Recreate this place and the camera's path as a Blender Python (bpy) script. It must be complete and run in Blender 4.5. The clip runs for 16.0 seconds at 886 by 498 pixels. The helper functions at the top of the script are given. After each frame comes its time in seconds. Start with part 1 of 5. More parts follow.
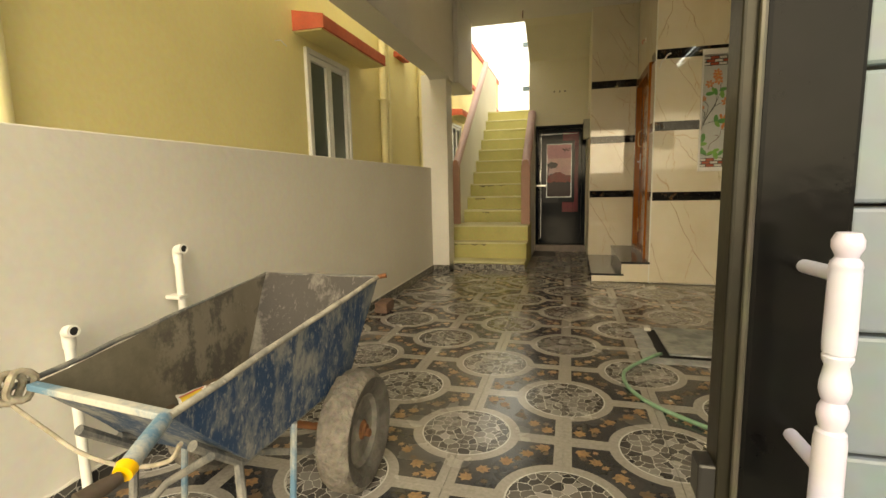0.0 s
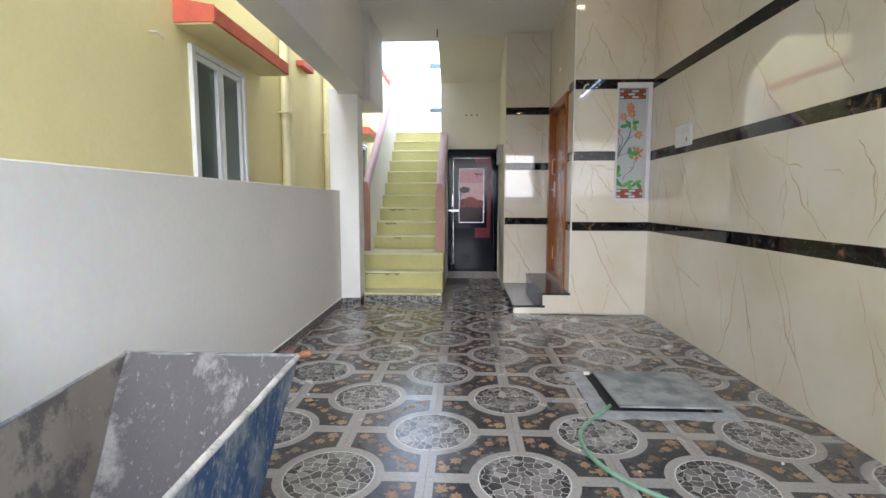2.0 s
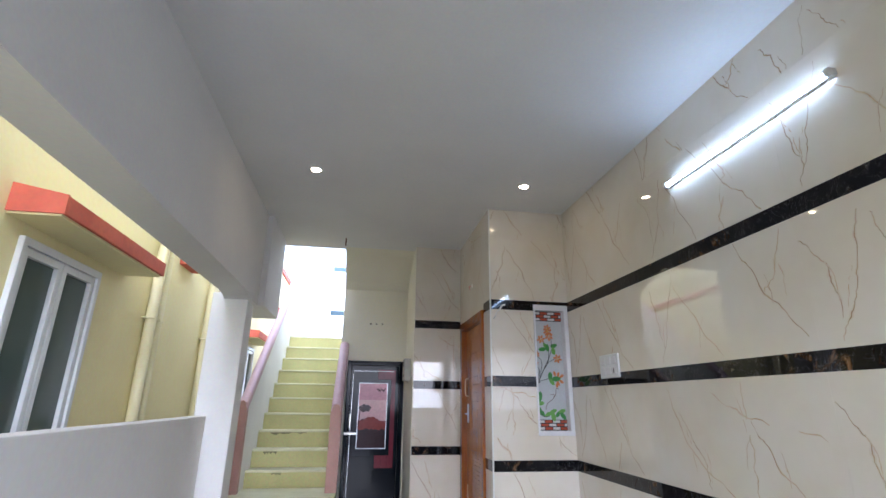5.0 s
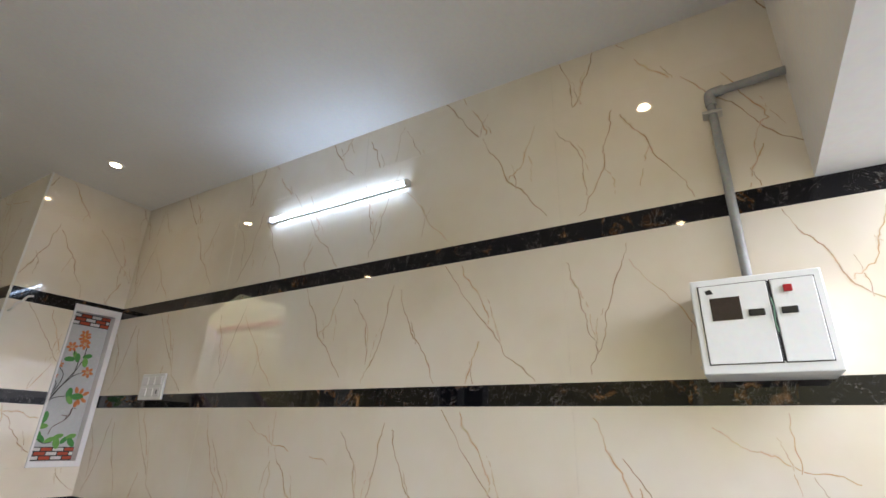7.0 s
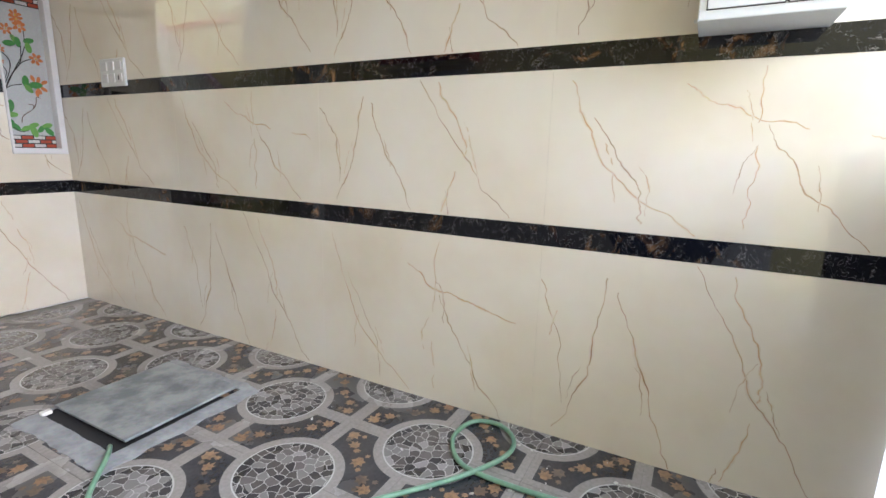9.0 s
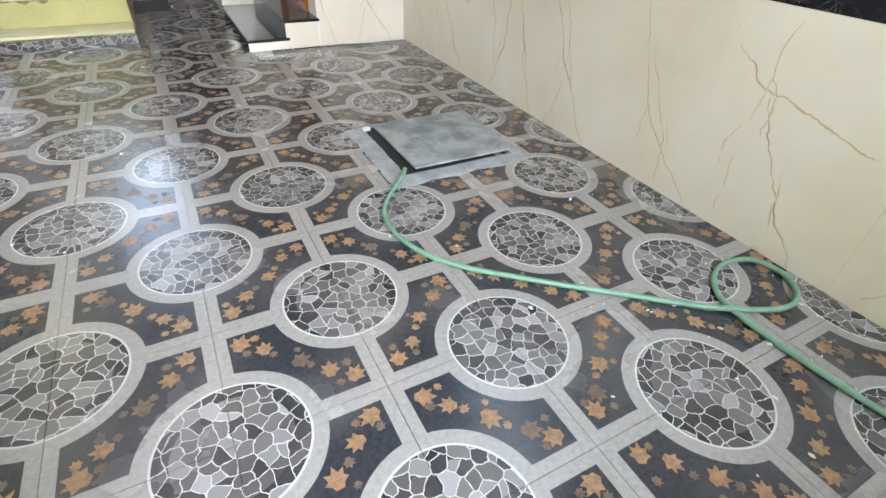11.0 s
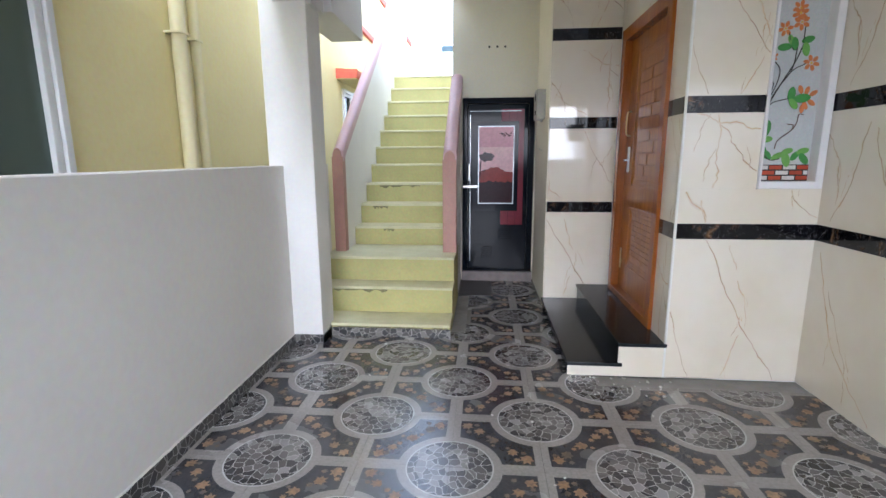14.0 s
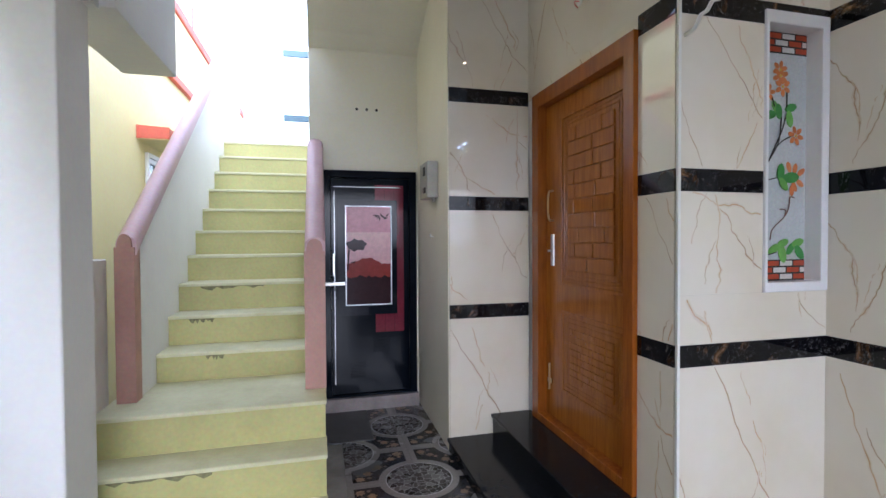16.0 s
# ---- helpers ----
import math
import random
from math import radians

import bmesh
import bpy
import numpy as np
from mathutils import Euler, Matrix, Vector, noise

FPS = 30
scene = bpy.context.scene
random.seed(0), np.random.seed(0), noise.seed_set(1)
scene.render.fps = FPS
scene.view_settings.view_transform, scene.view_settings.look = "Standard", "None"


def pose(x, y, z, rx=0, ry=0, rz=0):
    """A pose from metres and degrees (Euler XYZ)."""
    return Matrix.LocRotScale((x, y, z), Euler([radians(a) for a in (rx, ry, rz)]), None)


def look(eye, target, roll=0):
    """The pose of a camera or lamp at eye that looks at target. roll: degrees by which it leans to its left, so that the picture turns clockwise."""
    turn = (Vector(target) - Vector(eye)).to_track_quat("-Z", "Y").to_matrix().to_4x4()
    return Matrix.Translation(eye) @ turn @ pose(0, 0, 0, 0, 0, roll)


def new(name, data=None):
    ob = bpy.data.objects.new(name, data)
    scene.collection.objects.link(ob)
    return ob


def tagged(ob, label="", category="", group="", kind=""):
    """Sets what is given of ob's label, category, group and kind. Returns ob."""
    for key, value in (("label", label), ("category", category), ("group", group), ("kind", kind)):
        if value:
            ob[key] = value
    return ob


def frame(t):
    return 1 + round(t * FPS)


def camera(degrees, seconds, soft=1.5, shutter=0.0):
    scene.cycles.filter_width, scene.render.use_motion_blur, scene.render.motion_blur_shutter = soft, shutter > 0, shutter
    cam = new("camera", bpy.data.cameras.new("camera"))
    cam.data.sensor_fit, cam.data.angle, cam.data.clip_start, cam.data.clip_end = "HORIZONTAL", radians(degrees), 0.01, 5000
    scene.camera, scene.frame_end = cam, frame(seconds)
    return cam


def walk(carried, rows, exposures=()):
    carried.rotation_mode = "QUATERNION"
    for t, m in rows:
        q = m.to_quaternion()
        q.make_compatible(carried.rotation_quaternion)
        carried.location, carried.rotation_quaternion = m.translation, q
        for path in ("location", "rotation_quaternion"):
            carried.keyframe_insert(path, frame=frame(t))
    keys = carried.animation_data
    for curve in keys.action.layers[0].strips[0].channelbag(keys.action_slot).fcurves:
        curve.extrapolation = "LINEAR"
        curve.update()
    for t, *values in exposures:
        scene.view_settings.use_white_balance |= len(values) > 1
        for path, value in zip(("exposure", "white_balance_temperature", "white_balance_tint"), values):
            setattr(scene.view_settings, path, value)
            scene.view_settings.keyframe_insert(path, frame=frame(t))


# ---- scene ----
cam = camera(85.6, 16.0)
PATH = [
    (0, (0.413, -3.878, 1.04), (-0.097, -1.962, 0.775), -1.2),
    (0.5, (0.312, -3.84, 1.057), (-0.022, -1.88, 0.836), -0.6),
    (1, (0.231, -3.8, 1.056), (0.06, -1.818, 0.847), 0.8),
    (1.5, (0.185, -3.668, 1.066), (0.061, -1.682, 0.869), 0.2),
    (2, (0.155, -3.453, 1.121), (0.064, -1.464, 0.926), -0.0),
    (2.5, (0.134, -3.286, 1.168), (0.093, -1.294, 0.992), -0.0),
    (3, (0.113, -3.096, 1.213), (0.128, -1.099, 1.1), -0.1),
    (3.2, (0.1, -3.064, 1.255), (0.135, -1.066, 1.174), -0.2),
    (5.5, (0.065, -2.851, 1.397), (0.641, -1.085, 2.139), 1.4),
    (6, (0.062, -2.856, 1.403), (1.095, -1.33, 2.18), 2.4),
    (6.5, (0.047, -2.875, 1.399), (1.444, -1.686, 2.184), 2.5),
    (7, (0.017, -2.892, 1.401), (1.603, -1.921, 2.129), 1.8),
    (7.5, (0.025, -2.887, 1.376), (1.706, -1.982, 1.964), 1.3),
    (8, (0.043, -2.883, 1.329), (1.795, -1.982, 1.668), 0.8),
    (8.5, (0.038, -2.878, 1.274), (1.821, -1.974, 1.28), 0.9),
    (9, (0.053, -2.868, 1.21), (1.785, -1.948, 0.808), 1.4),
    (9.5, (0.06, -2.869, 1.146), (1.63, -1.929, 0.331), 1.7),
    (9.7, (0.031, -2.862, 1.131), (1.529, -1.922, 0.19), 2.8),
    (11.8, (0.153, -2.527, 1.105), (0.444, -1.004, -0.158), 1.5),
    (12, (0.154, -2.422, 1.116), (0.351, -0.854, -0.111), 0.9),
    (12.5, (0.153, -2.21, 1.132), (0.169, -0.525, 0.055), -0.1),
    (13, (0.187, -1.953, 1.168), (0.088, -0.15, 0.309), -0.1),
    (13.5, (0.185, -1.722, 1.228), (0.028, 0.176, 0.618), -0.1),
    (14, (0.136, -1.426, 1.296), (-0.035, 0.531, 0.921), -0.3),
    (14.5, (0.1, -1.149, 1.323), (-0.071, 0.834, 1.121), -0.5),
    (15, (0.073, -0.817, 1.333), (-0.046, 1.177, 1.219), -0.6),
    (15.5, (-0.024, -0.508, 1.33), (0.07, 1.489, 1.264), -0.5),
    (16, (-0.129, -0.214, 1.346), (0.37, 1.722, 1.303), -0.3),
]
EXPOSURES = [(0.0, 1.50, 9800, 4), (0.5, 1.95, 9700, 4), (0.8, 2.10, 8000, 8), (1.3, 2.16, 5700, 12), (3.0, 2.22, 5450, 12), (5.3, 2.22, 5100, 17), (6.0, 2.25, 5150, 17), (7.0, 2.1, 5700, 17), (8.2, 2.15, 5650, 17), (9.0, 2.52, 5450, 16), (9.7, 2.62, 5350, 12), (11.8, 2.92, 5450, 10), (13.2, 2.72, 5400, 10), (14.0, 2.42, 5200, 14), (14.5, 2.38, 5200, 15), (16.0, 2.33, 5050, 16)]
walk(cam, [(t, look(eye, target, roll)) for t, eye, target, roll in PATH], exposures=EXPOSURES)

# ---- light ----
world = bpy.data.worlds.new("world")
scene.world = world
world.use_nodes = True
wn = world.node_tree
sky = wn.nodes.new("ShaderNodeTexSky")
sky.sky_type, sky.sun_disc = "NISHITA", False
SUN_EL, SUN_AZ = 26.0, 177.0
sky.sun_elevation, sky.sun_rotation = radians(SUN_EL), radians(SUN_AZ)
sky.air_density, sky.dust_density, sky.ozone_density = 1.0, 4.0, 1.0
wn.nodes["Background"].inputs["Strength"].default_value = 0.105
haze = wn.nodes.new("ShaderNodeMix")
haze.data_type = "RGBA"
haze.inputs[0].default_value, haze.inputs[7].default_value = 0.7, (9.0, 9.3, 9.6, 1)
wn.links.new(sky.outputs["Color"], haze.inputs[6])
wn.links.new(haze.outputs[2], wn.nodes["Background"].inputs["Color"])
sun = new("sun", bpy.data.lights.new("sun", "SUN"))
sun.data.energy, sun.data.angle, sun.data.color = 1.25, radians(75), (1.0, 0.985, 0.955)
sd = Vector((math.sin(radians(SUN_AZ)) * math.cos(radians(SUN_EL)), math.cos(radians(SUN_AZ)) * math.cos(radians(SUN_EL)), math.sin(radians(SUN_EL))))
sun.matrix_world = look(sd * 30, (0, 0, 0))


# ---- materials ----
def material(name, color, rough=0.6, metal=0.0, spec=0.5, coat=0.0):
    m = bpy.data.materials.new(name)
    m.use_nodes = True
    b = m.node_tree.nodes["Principled BSDF"]
    b.inputs["Base Color"].default_value = (*color, 1)
    b.inputs["Roughness"].default_value = rough
    b.inputs["Metallic"].default_value = metal
    b.inputs["Specular IOR Level"].default_value = spec
    b.inputs["Coat Weight"].default_value = coat
    b.inputs["Coat Roughness"].default_value = 0.04
    return m


def node(m, kind, **inputs):
    n = m.node_tree.nodes.new(kind)
    for k, v in inputs.items():
        n.inputs[k.replace("_", " ")].default_value = v
    return n


def wire(m, a, out, b, into):
    m.node_tree.links.new(a.outputs[out], b.inputs[into])


def bsdf(m):
    return m.node_tree.nodes["Principled BSDF"]


def ramp(m, stops):
    r = m.node_tree.nodes.new("ShaderNodeValToRGB")
    while len(r.color_ramp.elements) < len(stops):
        r.color_ramp.elements.new(0.5)
    for e, (p, c) in zip(r.color_ramp.elements, stops):
        e.position, e.color = p, (*c, 1)
    return r


def mixed(m, blend="MIX", fac=0.5):
    n = m.node_tree.nodes.new("ShaderNodeMix")
    n.data_type, n.blend_type = "RGBA", blend
    n.inputs[0].default_value = fac
    return n


def maths(m, op, a, b=None, c=None):
    n = m.node_tree.nodes.new("ShaderNodeMath")
    n.operation = op
    for i, v in enumerate((a, b, c)):
        if v is None:
            continue
        if isinstance(v, (int, float)):
            n.inputs[i].default_value = v
        else:
            m.node_tree.links.new(v, n.inputs[i])
    return n.outputs[0]


def surface(name, a, b, scale, rough=(0.5, 0.7), bump=0.1, grain=60.0, metal=0.0, spec=0.5, detail=5.0, lo=0.35, hi=0.65, stretch=(1, 1, 1), bump_dist=0.004):
    """Two-tone noise at one scale, fine grain at another, with relief."""
    m = material(name, a, rough[0], metal, spec)
    g = node(m, "ShaderNodeNewGeometry")
    mp = node(m, "ShaderNodeMapping")
    mp.inputs["Scale"].default_value = stretch
    wire(m, g, "Position", mp, "Vector")
    n1 = node(m, "ShaderNodeTexNoise", Scale=scale, Detail=detail, Roughness=0.6)
    n2 = node(m, "ShaderNodeTexNoise", Scale=grain, Detail=3.0)
    wire(m, mp, "Vector", n1, "Vector")
    wire(m, mp, "Vector", n2, "Vector")
    r = ramp(m, [(lo, a), (hi, b)])
    wire(m, n1, "Fac", r, "Fac")
    mx = mixed(m, "OVERLAY", 0.18)
    wire(m, r, "Color", mx, 6)
    wire(m, n2, "Color", mx, 7)
    m.node_tree.links.new(mx.outputs[2], bsdf(m).inputs["Base Color"])
    mr = node(m, "ShaderNodeMapRange")
    mr.inputs["To Min"].default_value, mr.inputs["To Max"].default_value = rough
    wire(m, n1, "Fac", mr, "Value")
    wire(m, mr, "Result", bsdf(m), "Roughness")
    bp = node(m, "ShaderNodeBump", Strength=bump, Distance=bump_dist)
    wire(m, n2, "Fac", bp, "Height")
    wire(m, bp, "Normal", bsdf(m), "Normal")
    return m


M_white = surface("white_wall_paint", (0.80, 0.79, 0.76), (0.74, 0.73, 0.70), 1.3, (0.55, 0.75), 0.12, 45)
M_cream = surface("cream_wall_paint", (0.80, 0.76, 0.62), (0.75, 0.71, 0.57), 1.1, (0.5, 0.7), 0.12, 45)
M_grey = surface("grey_wall_paint", (0.745, 0.72, 0.665), (0.70, 0.675, 0.62), 0.9, (0.5, 0.75), 0.2, 30)
M_ceil = surface("ceiling_paint", (0.78, 0.77, 0.74), (0.73, 0.72, 0.70), 0.8, (0.6, 0.8), 0.08, 50)
M_yellow = surface("yellow_house_paint", (0.82, 0.735, 0.385), (0.77, 0.68, 0.35), 0.9, (0.6, 0.8), 0.2, 35)
M_yellowpipe = surface("yellow_pipe_paint", (0.80, 0.73, 0.44), (0.75, 0.68, 0.40), 3, (0.4, 0.6), 0.1, 40)
M_red = surface("orange_red_trim_paint", (0.62, 0.13, 0.07), (0.50, 0.10, 0.06), 4, (0.5, 0.7), 0.2, 40)
# risers darker, treads paler: light from above put into the colour, besides dust
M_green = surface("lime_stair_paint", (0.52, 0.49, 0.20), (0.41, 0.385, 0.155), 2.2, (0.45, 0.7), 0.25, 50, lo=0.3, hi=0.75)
M_tread = surface("dusty_toplit_lime_tread", (0.70, 0.68, 0.46), (0.54, 0.52, 0.30), 5, (0.6, 0.85), 0.3, 60, lo=0.25, hi=0.8)
M_scuff = surface("dark_scuff", (0.14, 0.13, 0.07), (0.26, 0.25, 0.12), 40, (0.7, 0.9), 0.1, 90)
M_pink = surface("mauve_rail_paint", (0.60, 0.42, 0.45), (0.54, 0.37, 0.40), 4, (0.35, 0.55), 0.12, 60)
M_newel = surface("brown_pink_newel_paint", (0.46, 0.26, 0.21), (0.40, 0.22, 0.18), 4, (0.4, 0.6), 0.15, 60)
M_grout = surface("cement_bed", (0.30, 0.29, 0.27), (0.22, 0.21, 0.20), 6, (0.8, 0.95), 0.3, 60)
M_cement = surface("smeared_cement", (0.36, 0.37, 0.385), (0.23, 0.24, 0.25), 12, (0.7, 0.9), 0.4, 70)
M_steel = surface("dull_galvanised_steel", (0.36, 0.375, 0.38), (0.18, 0.20, 0.205), 7, (0.4, 0.7), 0.5, 60, metal=0.2, detail=9.0, lo=0.38, hi=0.6)
M_dark = material("dark_gap", (0.012, 0.012, 0.014), 0.8)
M_road = surface("ground_concrete", (0.30, 0.28, 0.25), (0.20, 0.19, 0.17), 0.8, (0.8, 0.95), 0.4, 25)
M_granite = surface("polished_black_granite", (0.008, 0.009, 0.011), (0.018, 0.020, 0.023), 30, (0.10, 0.20), 0.0, 200, spec=0.14)
M_pvc = surface("white_pvc", (0.78, 0.78, 0.74), (0.70, 0.69, 0.65), 8, (0.3, 0.45), 0.05, 60)
M_upvc = surface("white_window_plastic", (0.72, 0.73, 0.72), (0.66, 0.67, 0.66), 5, (0.3, 0.4), 0.03, 60)
M_chrome = material("brushed_metal", (0.55, 0.55, 0.53), 0.28, 1.0)
M_brass = material("aged_brass", (0.55, 0.38, 0.16), 0.3, 1.0)
M_pipe = surface("grey_conduit", (0.33, 0.34, 0.34), (0.26, 0.27, 0.27), 12, (0.35, 0.5), 0.05, 80)
M_box = surface("white_enamel_steel", (0.78, 0.80, 0.80), (0.74, 0.76, 0.76), 5, (0.25, 0.38), 0.03, 60)
M_boxgrey = surface("grey_enamel_box", (0.42, 0.41, 0.36), (0.36, 0.35, 0.31), 8, (0.4, 0.55), 0.05, 60)
M_black = material("black_gloss_door", (0.003, 0.005, 0.010), 0.10, 0.0, 0.13)
M_plastic = material("black_plastic", (0.012, 0.012, 0.013), 0.35)
M_redlamp = material("red_switch", (0.35, 0.01, 0.015), 0.25)
M_silver = material("silver_strip", (0.50, 0.51, 0.54), 0.3, 0.8)
M_hose = surface("green_hose", (0.20, 0.34, 0.235), (0.14, 0.27, 0.18), 20, (0.35, 0.5), 0.05, 100)
M_gateblue = surface("pale_blue_gate_paint", (0.13, 0.165, 0.195), (0.115, 0.15, 0.18), 3, (0.3, 0.45), 0.05, 60)
M_gateblack = surface("black_gate_paint", (0.0015, 0.0015, 0.0018), (0.005, 0.005, 0.005), 14, (0.10, 0.22), 0.06, 60, spec=0.10)
M_white_gloss = surface("white_lacquer", (0.80, 0.79, 0.80), (0.76, 0.75, 0.76), 8, (0.2, 0.3), 0.03, 50)
M_handle = surface("white_handle_lacquer", (0.45, 0.445, 0.56), (0.41, 0.405, 0.52), 8, (0.25, 0.35), 0.03, 50)
M_bricks = surface("clay_brick", (0.20, 0.118, 0.09), (0.115, 0.075, 0.06), 18, (0.8, 0.95), 0.6, 90)
M_rubber = surface("dusty_tyre_rubber", (0.055, 0.052, 0.049), (0.115, 0.108, 0.10), 14, (0.8, 0.95), 0.9, 45, bump_dist=0.008)
M_caked = surface("cement_caked_tread", (0.20, 0.18, 0.158), (0.115, 0.104, 0.092), 26, (0.85, 0.95), 1.0, 70, bump_dist=0.014)
M_rope = surface("old_jute_rope", (0.38, 0.34, 0.27), (0.24, 0.21, 0.16), 30, (0.85, 0.95), 0.6, 120)
M_paper = surface("printed_paper", (0.72, 0.70, 0.68), (0.66, 0.64, 0.62), 12, (0.6, 0.8), 0.1, 60)
M_cap = material("yellow_plastic_cap", (0.75, 0.42, 0.02), 0.4)
M_rust = surface("rusty_hub", (0.20, 0.08, 0.03), (0.12, 0.05, 0.025), 25, (0.8, 0.95), 0.5, 90)
M_rim = surface("dusty_steel_rim", (0.25, 0.235, 0.21), (0.085, 0.08, 0.074), 9, (0.5, 0.75), 0.3, 60)
M_glassw = material("tinted_window_glass", (0.085, 0.115, 0.10), 0.08, 0.0, 0.4)
M_bluebar = surface("blue_bar_paint", (0.055, 0.105, 0.15), (0.07, 0.125, 0.17), 12, (0.45, 0.6), 0.05, 60)
M_crumb = surface("mortar_crumbs", (0.70, 0.69, 0.66), (0.55, 0.54, 0.5), 40, (0.8, 0.95), 0.2, 100)


def barrow_steel(name, paint, bare, dust, amount, size=5.0, streak=0.55, edge=0.07, fleck=38.0, flecked=0.59):
    """Painted sheet steel, scraped to bare metal, caked with cement."""
    m = material(name, paint, 0.5)
    g = node(m, "ShaderNodeNewGeometry")
    mp = node(m, "ShaderNodeMapping")
    mp.inputs["Scale"].default_value = (1, 1, streak)
    wire(m, g, "Position", mp, "Vector")
    n1 = node(m, "ShaderNodeTexNoise", Scale=size, Detail=9.0, Roughness=0.72)
    n2 = node(m, "ShaderNodeTexNoise", Scale=fleck, Detail=6.0, Roughness=0.7)
    n3 = node(m, "ShaderNodeTexNoise", Scale=2.2, Detail=4.0)
    for n in (n1, n2, n3):
        wire(m, mp, "Vector", n, "Vector")
    r1 = ramp(m, [(amount - edge, (0, 0, 0)), (amount + edge, (1, 1, 1))])
    wire(m, n1, "Fac", r1, "Fac")
    r2 = ramp(m, [(flecked, (0, 0, 0)), (flecked + 0.11, (0.8, 0.8, 0.8))])
    wire(m, n2, "Fac", r2, "Fac")
    r3 = ramp(m, [(0.35, bare), (0.7, dust)])
    wire(m, n3, "Fac", r3, "Fac")
    a = mixed(m)
    a.inputs[6].default_value = (*paint, 1)
    wire(m, r1, "Color", a, 0)
    wire(m, r3, "Color", a, 7)
    b = mixed(m)
    wire(m, r2, "Color", b, 0)
    m.node_tree.links.new(a.outputs[2], b.inputs[6])
    b.inputs[7].default_value = (*dust, 1)
    m.node_tree.links.new(b.outputs[2], bsdf(m).inputs["Base Color"])
    bp = node(m, "ShaderNodeBump", Strength=0.5, Distance=0.003)
    wire(m, n2, "Fac", bp, "Height")
    wire(m, bp, "Normal", bsdf(m), "Normal")
    mr = node(m, "ShaderNodeMapRange")
    mr.inputs["To Min"].default_value, mr.inputs["To Max"].default_value = 0.45, 0.9
    wire(m, n1, "Fac", mr, "Value")
    wire(m, mr, "Result", bsdf(m), "Roughness")
    return m


M_bluesteel = barrow_steel("worn_blue_steel", (0.012, 0.046, 0.115), (0.10, 0.125, 0.15), (0.30, 0.295, 0.28), 0.525, 9.0, 0.5, 0.06, 70.0, 0.54)
M_palesteel = barrow_steel("worn_pale_blue_tube", (0.09, 0.19, 0.29), (0.36, 0.36, 0.33), (0.50, 0.48, 0.44), 0.50)
M_tray = barrow_steel("cement_caked_steel", (0.085, 0.077, 0.068), (0.155, 0.135, 0.108), (0.27, 0.245, 0.205), 0.49, 5.0, 0.8, 0.035, 60.0)
M_trayend = barrow_steel("cement_streaked_steel", (0.045, 0.041, 0.042), (0.075, 0.070, 0.068), (0.20, 0.19, 0.18), 0.57, 5.0, 0.25, 0.035, 70.0)
M_powder = barrow_steel("cement_powder", (0.30, 0.285, 0.265), (0.34, 0.32, 0.30), (0.42, 0.40, 0.37), 0.50)


def smear(m, axis, start, end, lean, color):
    """A dried cement smear over one part of a sheet, with an uneven edge."""
    links, old = m.node_tree.links, bsdf(m).inputs["Base Color"].links[0].from_socket
    g = node(m, "ShaderNodeNewGeometry")
    sep = node(m, "ShaderNodeSeparateXYZ")
    wire(m, g, "Position", sep, "Vector")
    n = node(m, "ShaderNodeTexNoise", Scale=11.0, Detail=9.0, Roughness=0.7)
    wire(m, g, "Position", n, "Vector")
    at = maths(m, "ADD", maths(m, "MULTIPLY_ADD", sep.outputs["Z"], lean, sep.outputs[axis]), maths(m, "MULTIPLY", maths(m, "SUBTRACT", n.outputs["Fac"], 0.5), 0.45))
    mr = node(m, "ShaderNodeMapRange")
    mr.inputs["From Min"].default_value, mr.inputs["From Max"].default_value = start, end
    links.new(at, mr.inputs["Value"])
    tone = ramp(m, [(0.35, tuple(0.7 * c for c in color)), (0.62, color)])
    wire(m, n, "Fac", tone, "Fac")
    k = mixed(m)
    links.new(maths(m, "MULTIPLY", mr.outputs["Result"], 0.85), k.inputs[0])
    links.new(old, k.inputs[6])
    wire(m, tone, "Color", k, 7)
    links.new(k.outputs[2], bsdf(m).inputs["Base Color"])


M_sand = surface("damp_brown_sand", (0.16, 0.10, 0.065), (0.24, 0.18, 0.13), 25, (0.85, 0.95), 0.8, 120)
smear(M_trayend, "X", -0.64, -0.72, 0.25, (0.27, 0.258, 0.235))
smear(M_tray, "Y", -2.66, -2.80, 0.0, (0.235, 0.21, 0.16))
M_lip = barrow_steel("scraped_cream_lip", (0.22, 0.215, 0.20), (0.36, 0.34, 0.30), (0.52, 0.49, 0.43), 0.50, 18.0, 1.0)
M_greysteel = barrow_steel("cement_grey_steel", (0.10, 0.105, 0.11), (0.17, 0.165, 0.155), (0.28, 0.27, 0.25), 0.5, 14.0)


def marble_cream():
    m = material("polished_cream_marble_tile", (0.74, 0.68, 0.57), 0.014, 0, 0.75)
    g = node(m, "ShaderNodeNewGeometry")
    n1 = node(m, "ShaderNodeTexNoise", Scale=1.7, Detail=5.0)
    n2 = node(m, "ShaderNodeTexNoise", Scale=14.0, Detail=6.0)
    wire(m, g, "Position", n1, "Vector")
    wire(m, g, "Position", n2, "Vector")
    r = ramp(m, [(0.3, (0.70, 0.625, 0.49)), (0.5, (0.755, 0.69, 0.575)), (0.72, (0.785, 0.74, 0.655))])
    wire(m, n1, "Fac", r, "Fac")
    mx = mixed(m, "SOFT_LIGHT", 0.12)
    wire(m, r, "Color", mx, 6)
    wire(m, n2, "Color", mx, 7)
    m.node_tree.links.new(mx.outputs[2], bsdf(m).inputs["Base Color"])
    return m


